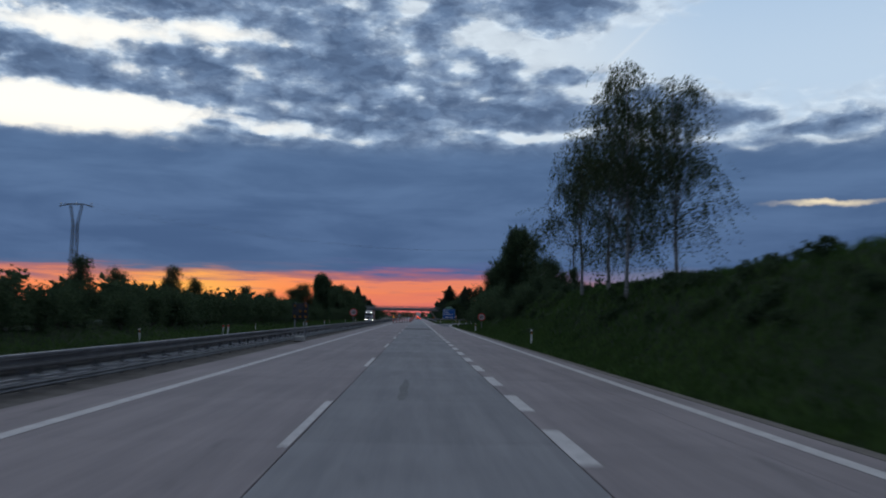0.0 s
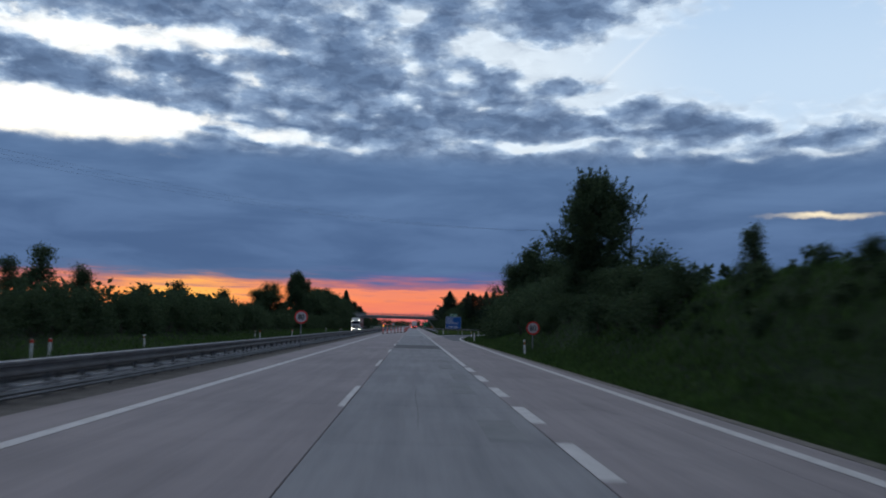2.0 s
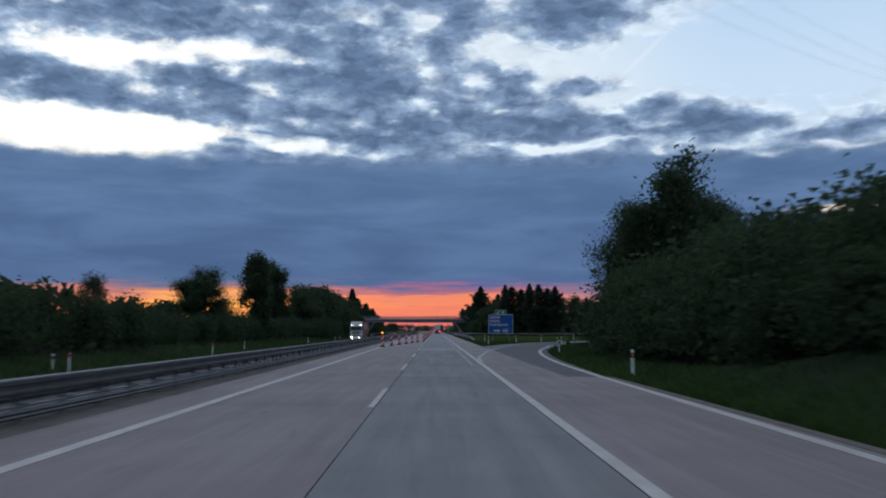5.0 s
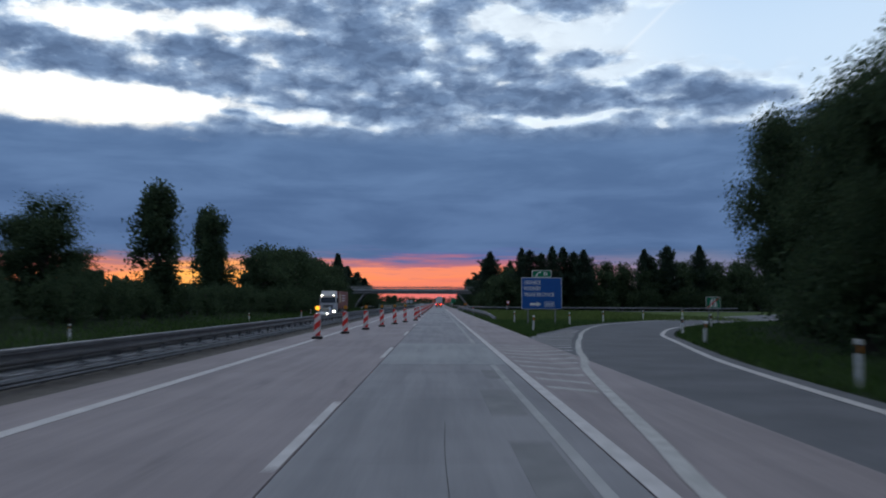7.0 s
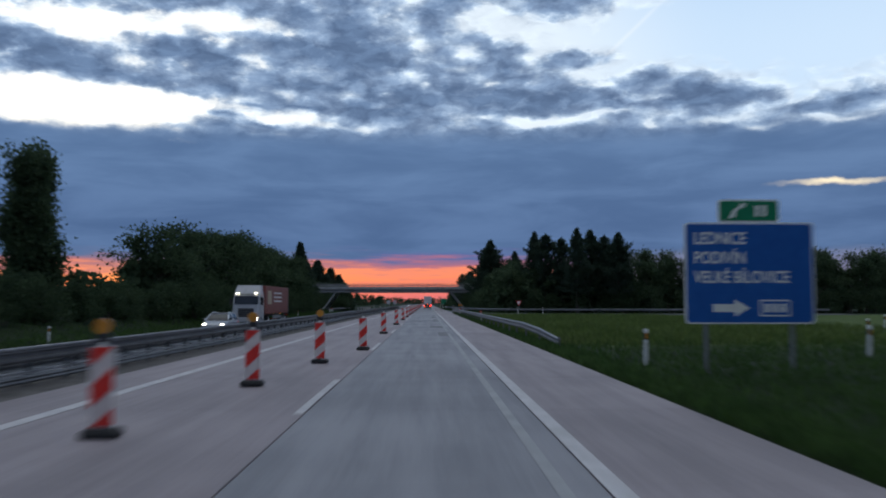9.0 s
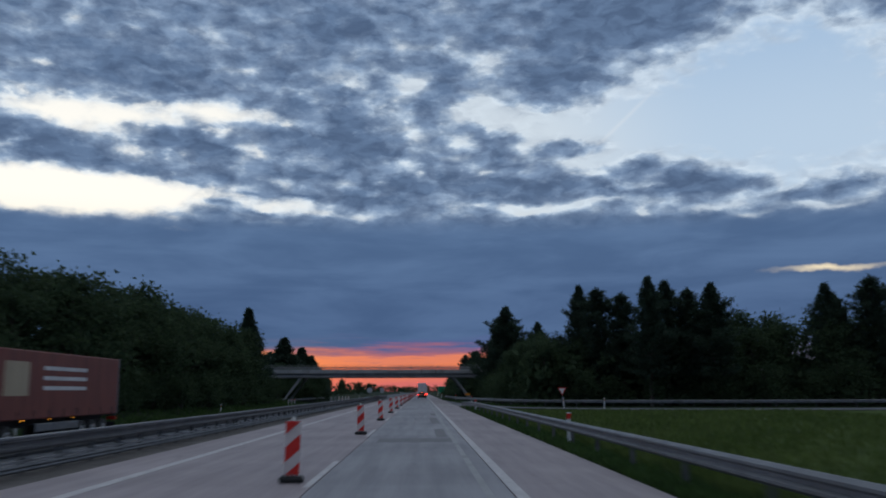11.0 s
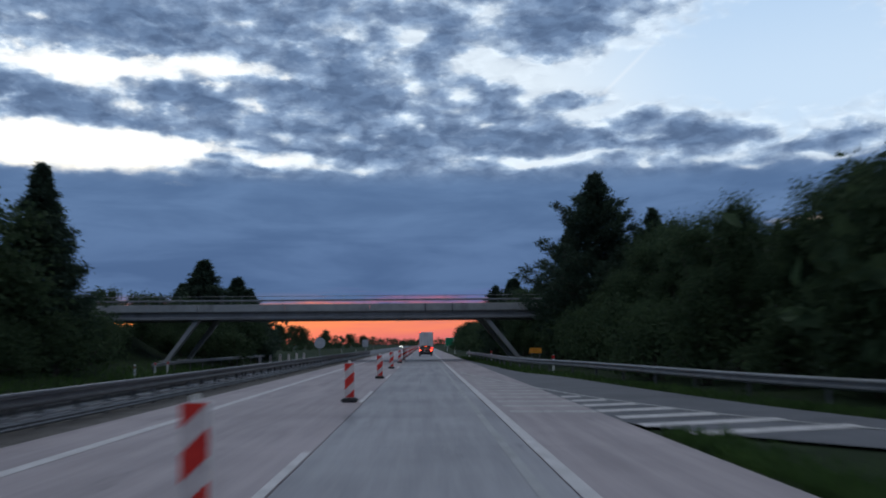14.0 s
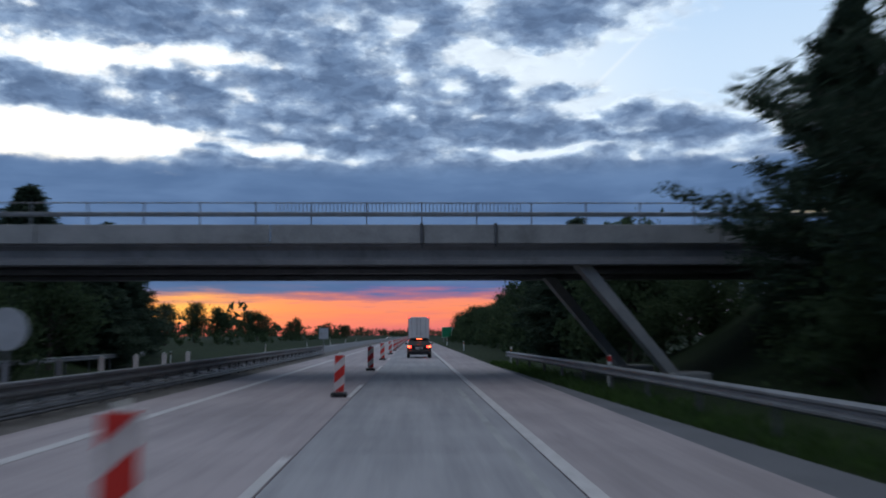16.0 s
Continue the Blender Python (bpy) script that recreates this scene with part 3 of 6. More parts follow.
def letters(body, size, mat, parent, m, name="lettering", align="LEFT", stretch=1.0):
    """Writing in the built-in font, as a thin mesh."""
    cu = bpy.data.curves.new(name, "FONT")
    cu.body, cu.size, cu.align_x, cu.extrude, cu.offset = body, size, align, 0.002, size * 0.018
    ob = bpy.data.objects.new(name, cu)
    scene.collection.objects.link(ob)
    me = bpy.data.meshes.new_from_object(ob.evaluated_get(bpy.context.evaluated_depsgraph_get()))
    bpy.data.objects.remove(ob)
    me.materials.clear()
    me.materials.append(mat)
    o = new(name, me)
    o.parent = parent
    o.matrix_basis = m @ pose(0, 0, 0, 90) @ Matrix.Diagonal((stretch, 1, 1, 1))
    return o


def step(a, b, x):
    t = min(1.0, max(0.0, (x - a) / (b - a)))
    return t * t * (3 - 2 * t)


def along(line, y):
    """x of a polyline of (x, y) at y."""
    for (x0, y0), (x1, y1) in zip(line, line[1:]):
        if y0 <= y <= y1:
            return x0 + (x1 - x0) * (y - y0) / (y1 - y0)
    return line[0][0] if y < line[0][1] else line[-1][0]


def curve(points, n=6):
    """Catmull-Rom through points."""
    P = [Vector(p) for p in points]
    P = [2 * P[0] - P[1]] + P + [2 * P[-1] - P[-2]]
    out = []
    for a, b, c, d in zip(P, P[1:], P[2:], P[3:]):
        for i in range(n):
            t = i / n
            out.append(0.5 * (2 * b + (c - a) * t + (2 * a - 5 * b + 4 * c - d) * t * t + (3 * b - a - 3 * c + d) * t ** 3))
    out.append(P[-2])
    return out


# ---------------------------------------------------------------- ground and road
X_DIV, X_RIGHT, X_LEFT, X_EDGE = -1.66, 1.95, -5.55, 5.20
DASH0, PERIOD = 11.47, 18.0


def ground_z(x, y):
    z = -0.07
    if x > 5.5:
        bank = 1 - step(105, 165, y)
        z += bank * (3.75 * step(6.6, 12.2, x) + 0.9 * step(11.5, 30, x))
        z += 0.25 * step(8, 20, x) * step(366, 382, y)
    if x < -8.6:
        z -= 0.62 * step(-8.6, -11.0, x) - 0.9 * step(-21.0, -27.0, x)
        z += 0.8 * step(-27, -50, x)
    ramp = math.exp(-((y - 438) / 10.5) ** 6)
    z += ramp * 4.9 * (step(10.8, 21, x) + step(-26.3, -37, x))
    if (x > 8 and not 150 < y < 368) or x < -22:
        z += 0.22 * (noise.noise((x * 0.12, y * 0.10, 0.0)))
    return z


def spread(lo, hi, stepsize, far):
    near = list(np.arange(lo, hi + 0.01, stepsize))
    d, a, b = stepsize, [lo], [hi]
    while b[-1] < far:
        d *= 1.35
        a.append(a[-1] - d), b.append(b[-1] + d)
    return sorted(set(a[1:] + near + b[1:]))


def build_ground():
    xs, ys = spread(-48, 62, 1.0, 2600), spread(-25, 470, 2.5, 3600)
    g = Mesh()
    g.v = [(x, y, ground_z(x, y)) for y in ys for x in xs]
    w = len(xs)
    g.f = [(j * w + i, j * w + i + 1, (j + 1) * w + i + 1, (j + 1) * w + i) for j in range(len(ys) - 1) for i in range(w - 1)]
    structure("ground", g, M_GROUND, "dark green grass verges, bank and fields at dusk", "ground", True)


build_ground()

# pavement edges of the slip roads, (x, y)
EXIT_L = [(4.38, 150), (4.38, 165), (4.38, 180), (4.38, 195), (4.38, 203), (4.7, 209.5), (7.0, 218), (9.3, 226.5), (11.5, 232.6), (14.7, 239.8), (19.7, 249.2), (29.2, 266.3), (39.4, 282), (53.4, 303.8), (74, 334)]
EXIT_R = [(5.78, 150), (6.3, 160), (6.6, 167), (7.4, 177.5), (8.6, 189), (9.6, 195.5), (11.0, 203.5), (12.7, 212.3), (16.6, 224.5), (19.2, 230.2), (22.2, 236), (29.4, 247.5), (37.5, 258), (48, 272), (76, 306)]
ENTRY_L = [(64, 341), (32, 342.4), (18, 346.0), (12, 351.8), (8.6, 357.4), (6.4, 360.4), (5.2, 362.2), (4.38, 364.6), (4.38, 372), (4.38, 380), (4.38, 395), (4.38, 410), (4.38, 425), (4.38, 452)]
ENTRY_R = [(64, 350.6), (34, 350.8), (22, 352.6), (14.5, 356.2), (11.0, 361), (9.4, 367), (8.6, 373), (7.9, 380), (7.4, 386.5), (6.8, 391.8), (5.9, 397), (5.5, 404), (5.3, 412), (5.05, 421), (4.8, 433), (4.5, 452)]


def strip(left, right, z, n=6):
    m = Mesh()
    L, R = curve([(x, y, 0) for x, y in left], n), curve([(x, y, 0) for x, y in right], n)
    for p in zip(L, R):
        m.v += [(p[0].x, p[0].y, z), (p[1].x, p[1].y, z)]
    m.f = [(2 * i, 2 * i + 1, 2 * i + 3, 2 * i + 2) for i in range(len(L) - 1)]
    return m


road = structure("road", Mesh().quad((-7.5, -30, -0.03), (4.4, -30, -0.03), (4.4, 3200, -0.03), (-7.5, 3200, -0.03)), M_JOINT,
                 "grey concrete motorway carriageway with sealed joints", "road")
exit_ramp = structure("exit_ramp", strip(EXIT_L, EXIT_R, -0.006), M_ASPHALT, "dark asphalt exit ramp curving off the motorway", "road")
entry_ramp = structure("entry_ramp", strip(ENTRY_L, ENTRY_R, -0.006), M_ASPHALT, "dark asphalt entry ramp joining the motorway", "road")
far_side = structure("opposite_carriageway", Mesh().quad((-20.4, -30, -0.62), (-10.4, -30, -0.44), (-10.4, 3200, -0.44), (-20.4, 3200, -0.62)), M_ASPHALT,
                     "opposite carriageway of the motorway beyond the median", "road")
structure("median", Mesh().sweep([(-2.9, -0.5), (2.9, -0.5), (2.7, -0.02), (0.5, -0.015), (0.1, -0.02), (-0.8, -0.05), (-2.7, -0.35)][::-1], [(-8.0, y, 0) for y in (-30, 100, 300, 600, 3200)]),
          M_DIRT, "gravel and dirt strip of the median", "median")
# the kerb-like edge of the right lane before the exit
structure("kerb", Mesh().sweep([(-0.16, -0.1), (0.16, -0.1), (0.16, -0.012), (-0.16, 0.006)], [(5.95, y, 0) for y in (-30, 40, 100, 150)]),
          M_GRAVEL, "pale concrete edge strip beside the verge", "kerb")


def line_mesh(points, width, z=0.006, n=5):
    m = Mesh()
    P = curve([(x, y, 0) for x, y in points], n) if len(points) > 2 else [Vector((x, y, 0)) for x, y in points]
    for i, p in enumerate(P):
        d = (P[min(i + 1, len(P) - 1)] - P[max(i - 1, 0)]).normalized()
        r = Vector((d.y, -d.x, 0)) * width / 2
        m.v += [(p.x - r.x, p.y - r.y, z), (p.x + r.x, p.y + r.y, z)]
    m.f = [(2 * i, 2 * i + 1, 2 * i + 3, 2 * i + 2) for i in range(len(P) - 1)]
    return m


def build_markings():
    part("edge_line", line_mesh([(X_LEFT, -30), (X_LEFT, 2500)], 0.25), M_PAINT, road)
    part("edge_line", line_mesh([(X_RIGHT, 85.3), (X_RIGHT, 2500)], 0.21), M_PAINT, road)
    part("edge_line", line_mesh([(X_EDGE, -30), (X_EDGE, 60), (5.22, 100), (5.45, 128), (5.65, 150), (6.0, 164), (6.85, 177.5), (8.05, 189), (9.05, 195.5), (10.45, 203.5), (12.1, 212.3), (15.95, 224.5),
                                 (21.4, 236), (28.6, 248), (45, 271)], 0.25), M_PAINT, exit_ramp)
    nose = [(2.10, 164.5), (2.16, 168), (2.32, 172.2), (2.62, 175.3), (3.02, 179.8), (3.70, 186.9), (4.36, 191.2), (4.85, 195.2), (6.0, 202.6), (6.9, 207.6), (7.9, 213.4), (9.6, 221.5), (11.1, 227.4), (12.5, 232), (15.6, 239.2), (20.6, 248.4), (30.2, 265.5), (40.6, 281.5), (54.6, 303)]
    part("edge_line", line_mesh(nose, 0.22, 0.0105), M_WORNPAINT, exit_ramp)
    dash = line_mesh([(0, 0), (0, 6.0)], 0.14).data("dash", M_PAINT)
    for k in range(-1, 60):
        o = part("dash", dash, None, road)
        o.location = (X_DIV - 0.09, DASH0 + PERIOD * k, 0)
    short = line_mesh([(0, 0), (0, 3.2)], 0.27).data("short_dash", M_PAINT)
    for k in range(-3, 13):
        o = part("short_dash", short, None, road)
        o.location = (X_RIGHT + 0.02, 10.3 + 5.87 * k, 0)
    # hatching in the two gores: faint chevrons on the concrete, fresher bars on the asphalt
    for k in range(10):
        y = 181.0 + k * 1.95
        tip, end = 3.12, min(4.34, along(nose, y + 0.8) - 0.22)
        for x0, y0, x1, y1 in ((2.14, y + 1.15, min(tip, end), y + 1.15 * (1 - (min(tip, end) - 2.14) / 0.98)), (tip, y, end, y + 0.72 * (end - tip))):
            if x1 - x0 > 0.2:
                part("hatch_bar", Mesh().quad((x0, y0, 0.0065), (x1, y1, 0.0065), (x1, y1 + 0.42, 0.0065), (x0, y0 + 0.42, 0.0065)), M_FAINTPAINT if k > 7 else M_WORNPAINT, exit_ramp)
    for k in range(15):
        y = 194.0 + k * 1.76
        x0, x1 = 4.43 + max(0.0, y - 207.5) * 0.29, along(nose, y) - 0.22
        if x1 - x0 > 0.25:
            part("hatch_bar", Mesh().quad((x0, y, 0.0065), (x1, y + 0.32 * (x1 - x0), 0.0065), (x1, y + 0.32 * (x1 - x0) + 0.42, 0.0065), (x0, y + 0.42, 0.0065)), M_PAINT, exit_ramp)
    merge = [(9.0, 361.5), (7.2, 365.5), (6.1, 369.5), (5.3, 373.0), (4.8, 376.0), (4.3, 379.5), (3.2, 388.5), (2.2, 397)]
    part("edge_line", line_mesh(merge, 0.13, 0.0105), M_WORNPAINT, entry_ramp)
    for k in range(16):
        y = 361.4 + k * 1.95
        x0, x1 = 2.25, along(merge, y) - 0.25
        if y < 367.0:
            x0 = 4.5 + 0.25 * max(0, 363.5 - y)
        if x1 - x0 > 0.4:
            for a, b, paint, rise, deep in ((x0, min(x1, 4.36), M_WORNPAINT, -0.16, 0.46), (max(x0, 4.42), x1, M_PAINT, 0.34, 0.75)):
                if b - a > 0.3:
                    ya, yb = y + rise * (a - 4.4) - 0.4, y + rise * (b - 4.4) - 0.4
                    part("hatch_bar", Mesh().quad((a, ya, 0.0065), (b, yb, 0.0065), (b, yb + deep, 0.0065), (a, ya + deep, 0.0065)), paint, entry_ramp)
    for x in (-10.9, -18.2):
        zz = -0.44 - (-10.4 - x) * 0.018 + 0.008
        part("edge_line", Mesh().quad((x - 0.12, -30, zz), (x + 0.12, -30, zz), (x + 0.12, 2500, zz), (x - 0.12, 2500, zz)), M_PAINT, far_side)


build_markings()


def build_slabs():
    """Concrete slabs, each a piece of its own up to the bridge, one sheet beyond."""
    size = 6.0
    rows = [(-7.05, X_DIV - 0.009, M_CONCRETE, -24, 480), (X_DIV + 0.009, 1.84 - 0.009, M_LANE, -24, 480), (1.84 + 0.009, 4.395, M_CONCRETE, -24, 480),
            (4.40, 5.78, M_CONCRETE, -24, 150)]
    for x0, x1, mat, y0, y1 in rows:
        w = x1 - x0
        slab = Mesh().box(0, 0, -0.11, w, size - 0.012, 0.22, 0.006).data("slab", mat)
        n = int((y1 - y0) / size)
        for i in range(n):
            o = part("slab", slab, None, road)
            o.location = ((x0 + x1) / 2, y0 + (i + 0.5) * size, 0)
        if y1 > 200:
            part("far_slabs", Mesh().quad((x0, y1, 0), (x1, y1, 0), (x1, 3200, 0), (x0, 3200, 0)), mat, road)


build_slabs()

# repairs in the surface
for x, y, w, l in ((1.18, 62.0, 0.62, 3.0), (1.05, 71.8, 0.55, 4.2), (1.30, 77.6, 0.50, 3.4), (1.12, 84.2, 0.58, 3.8), (1.2, 90.5, 0.5, 3.0), (1.05, 173.6, 0.5, 3.4), (1.02, 179.8, 0.55, 3.8), (1.25, 185.4, 0.45, 2.4),
                   (1.08, 302.4, 0.42, 7.0), (1.05, 318.0, 0.45, 10.0), (1.16, 331.0, 0.35, 5.0), (1.10, 262.0, 0.5, 6.0), (0.1, 296.8, 2.6, 2.4), (0.9, 276.5, 0.9, 5.0)):
    part("blacked_out_marking", Mesh().box(x, y, 0.0, w, l, 0.007), M_SCUFF, road, "dark blacked-out old marking")
for y0, y1 in ((160, 188.4), (201, 262), (266, 430)):
    part("ghost_line", line_mesh([(1.43, y0), (1.44, (y0 + y1) / 2), (1.42, y1)], 0.14, 0.0055), M_GHOST, road, "faint ground-off lane line")
for x, y0, y1 in ((0.03, 168.0, 177.0), (-0.05, 312.0, 325.0), (-0.03, 383.0, 389.0), (-0.2, 62.0, 71.0)):
    part("crack", line_mesh([(x, y0), (x + 0.02, y0 * 0.7 + y1 * 0.3), (x - 0.015, y0 * 0.3 + y1 * 0.7), (x + 0.01, y1)], 0.008, 0.004), M_JOINT, road, "tar-sealed crack")
stain = [(-0.05, 17.8), (0.06, 18.2), (0.11, 19.4), (0.07, 20.6), (0.12, 21.8), (0.05, 23.6), (-0.03, 23.7), (-0.06, 22.2), (-0.13, 21.0), (-0.07, 19.6), (-0.12, 18.6)]
blot = Mesh()
blot.v, blot.f = [(x - 0.34, y, 0.0045) for x, y in stain], [tuple(range(len(stain)))]
part("tar_stain", blot, M_SCUFFDARK, road, "dark tar stain in the lane")
part("repair_patch", Mesh().box(0.1, 117.2, 0.0, 3.5, 10.4, 0.008), M_PATCH, road, "dark asphalt repair patch")
part("repair_patch", Mesh().box(0.1, 194.7, 0.0, 3.46, 12.2, 0.008), M_NEWCONC, road, "pale renewed concrete patch")

# ---------------------------------------------------------------- guard rails
WAVE = [(0.0, 0.0), (0.03, 0.0), (0.085, 0.05), (0.085, 0.09), (0.02, 0.13), (0.02, 0.18), (0.085, 0.22), (0.085, 0.26), (0.03, 0.31), (0.0, 0.31),
        (0.0, 0.305), (0.025, 0.30), (0.075, 0.255), (0.075, 0.225), (0.010, 0.185), (0.010, 0.125), (0.075, 0.085), (0.075, 0.055), (0.025, 0.008), (0.0, 0.006)]


def guard_rail(label, path, top, face, spacing=2.0, low=False):
    """A steel guard rail: W-beam, posts and spacers along a path of (x, y, ground z). face: 1 the wave is to the right of the way, -1 to its left."""
    rail = thing("guard_rail", label, "guard rail")
    prof = [(face * u, top - 0.31 + h) for u, h in WAVE]
    pts = [Vector(p) for p in path]
    # low rail: the shade on its road-facing side is put into darker steel
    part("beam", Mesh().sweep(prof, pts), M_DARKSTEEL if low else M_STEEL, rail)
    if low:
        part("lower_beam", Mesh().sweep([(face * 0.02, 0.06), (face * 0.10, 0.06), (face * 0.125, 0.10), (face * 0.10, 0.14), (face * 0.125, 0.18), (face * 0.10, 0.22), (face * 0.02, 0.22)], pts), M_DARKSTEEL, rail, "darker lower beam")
        # paler steel along the rim paints the sky light on top
        part("top_edge", Mesh().sweep([(face * 0.10, top - 0.035), (face * 0.10, top + 0.004), (face * -0.03, top + 0.012), (face * -0.03, top + 0.004)], pts), M_STEEL, rail, "rounded top edge with sky light in its pale steel")
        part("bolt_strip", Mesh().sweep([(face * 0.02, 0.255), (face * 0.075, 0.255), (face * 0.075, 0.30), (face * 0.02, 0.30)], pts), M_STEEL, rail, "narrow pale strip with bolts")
    post = Mesh().box(0, 0, 0, 0.10, 0.055, top + 0.30, 0.008).data("post", M_DARKSTEEL)
    block = Mesh().box(0, 0, 0, 0.08, 0.12, 0.2, 0.01).data("spacer", M_DARKSTEEL)
    bracket = Mesh().box(0, 0, 0, 0.10, 0.30, 0.10, 0.02).data("bracket", M_STEEL)
    gone, want = 0.0, 0.5
    for a, b in zip(pts, pts[1:]):
        d = (b - a).length
        while want < gone + d:
            p = a + (b - a) * ((want - gone) / d)
            way = (b - a).normalized()
            r = Vector((way.y, -way.x, 0))
            turn = math.degrees(math.atan2(way.x, way.y))
            q = p - r * face * 0.10
            o = part("post", post, None, rail)
            o.matrix_basis = pose(q.x, q.y, p.z + (top - 0.30) / 2 - 0.02, 0, 0, -turn)
            if spacing <= 4.0:
                q = p - r * face * 0.035
                o = part("spacer", block, None, rail)
                o.matrix_basis = pose(q.x, q.y, p.z + top - 0.16, 0, 0, -turn)
            if low:
                q = p + r * face * 0.07
                o = part("bracket", bracket, None, rail)
                o.matrix_basis = pose(q.x, q.y, p.z + 0.31, 0, 0, -turn)
            want += spacing
        gone += d
    return rail


def build_rails():
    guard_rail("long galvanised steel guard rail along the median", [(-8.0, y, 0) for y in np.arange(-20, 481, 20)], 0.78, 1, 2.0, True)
    guard_rail("galvanised guard rail of the opposite carriageway in the median", [(-8.75, y, -0.12) for y in np.arange(-20, 481, 25)], 0.62, -1, 8.0)
    guard_rail("galvanised steel guard rail beside the shoulder and grass field",
               [(5.5, 249, -0.45), (5.2, 253, -0.15), (5.0, 258, 0)] + [(4.95, y, 0) for y in np.arange(264, 341, 8)] + [(4.6, 346, 0), (4.2, 350.5, -0.1)], 0.75, -1, 4.0)
    outer = [(64, 352.8), (34, 353.4), (22.5, 355.2), (15.4, 358.8), (12.2, 363), (10.5, 368.5), (9.6, 375), (8.8, 384), (7.9, 392), (6.8, 399), (6.15, 408), (6.05, 420), (5.8, 435), (5.3, 451)]
    guard_rail("curved galvanised guard rail outside the entry ramp", [(p.x, p.y, 0) for p in curve([(x, y, 0) for x, y in outer], 3)], 0.75, -1, 4.0)
    guard_rail("guard rail before the bridge on the far verge", [(-22.6, 420, -0.5), (-21.6, 426, -0.3)] + [(-21.3, y, -0.3) for y in np.arange(432, 481, 10)], 0.75, 1, 4.0)


build_rails()

# ---------------------------------------------------------------- vegetation
LEAF_SHAPE = np.array([(0, 0, 0), (0.5, 0.42, 0.10), (0, 1, 0), (-0.5, 0.42, 0.10)])
BLADE_SHAPE = np.array([(0.5, 0, 0), (-0.1, 1, 0.1), (-0.5, 0.15, 0.05)])
NEEDLE_SHAPE = np.array([(0.5, 0, 0), (0, 1, 0), (-0.5, 0, 0)])


def foliage(rng, centres, size, width=0.6, shape=BLADE_SHAPE, hang=0.0, out=None):
    """Leaves at those centres, each a small bent blade; hang pulls them downwards, out gives them a direction."""
    n = len(centres)
    d = rng.normal(size=(n, 3))
    d[:, 2] -= hang
    if out is not None:
        d = d * 0.55 + out
    d /= np.linalg.norm(d, axis=1)[:, None]
    side = np.cross(d, rng.normal(size=(n, 3)))
    side /= np.linalg.norm(side, axis=1)[:, None] + 1e-9
    up = np.cross(side, d)
    s = size * rng.uniform(0.65, 1.35, size=(n, 1, 1))
    v = centres[:, None, :] + s * (shape[None, :, 0:1] * width * side[:, None, :] + shape[None, :, 1:2] * d[:, None, :] + shape[None, :, 2:3] * up[:, None, :])
    m = Mesh()
    m.v = v.reshape(-1, 3).tolist()
    k = len(shape)
    m.f = [tuple(range(k * i, k * i + k)) for i in range(n)]
    return m


def inner(mesh, rng, centres, n, size, width=0.8):
    """Larger leaf masses deep inside a crown, which close it against the light."""
    deep = foliage(rng, np.repeat(centres, n, axis=0) + rng.normal(size=(len(centres) * n, 3)) * 0.35 * size, size, width, LEAF_SHAPE)
    b = len(mesh.v)
    mesh.v += deep.v
    mesh.f += [tuple(i + b for i in f) for f in deep.f]


def trunk_and_limbs(rng, height, radius, tips, lean=0.0, sides=7):
    m = Mesh()
    pts = [(lean * (k / 5) ** 2 + 0.12 * rng.normal() * (0 < k < 5), 0.10 * rng.normal() * (0 < k < 5), height * k / 5) for k in range(6)]
    m.tube(pts, [radius * (1.25 - 0.25 * min(k, 1)) * (1 - 0.16 * k) for k in range(6)], sides)
    for t in tips:
        t = Vector(t)
        h = max(0.15 * height, min(0.92 * height, t.z * rng.uniform(0.55, 0.80)))
        k = h / height * 5
        base = Vector(pts[min(int(k), 4)]).lerp(Vector(pts[min(int(k) + 1, 5)]), k - int(k))
        mid = base.lerp(t, 0.5) + Vector((0, 0, 0.06 * (t - base).length))
        r = radius * 0.34 * (1 - 0.5 * h / height)
        m.tube([base, mid, t], [r, r * 0.6, r * 0.2], 5, False)
    return m


def crown_points(rng, n_clumps, lo, hi, rx, shape, clump):
    """Clump centres within a crown between lo and hi; shape(k) gives the radius at the height share k."""
    out = []
    while len(out) < n_clumps:
        k, a, r = rng.uniform(), rng.uniform(0, 2 * math.pi), math.sqrt(rng.uniform(0.12, 1.0))
        w = rx * shape(k) * (0.8 + 0.35 * math.sin(3 * a + 5 * k + n_clumps))
        if w > 0.1:
            out.append((w * r * math.cos(a), w * r * math.sin(a), lo + (hi - lo) * k))
    return np.array(out)


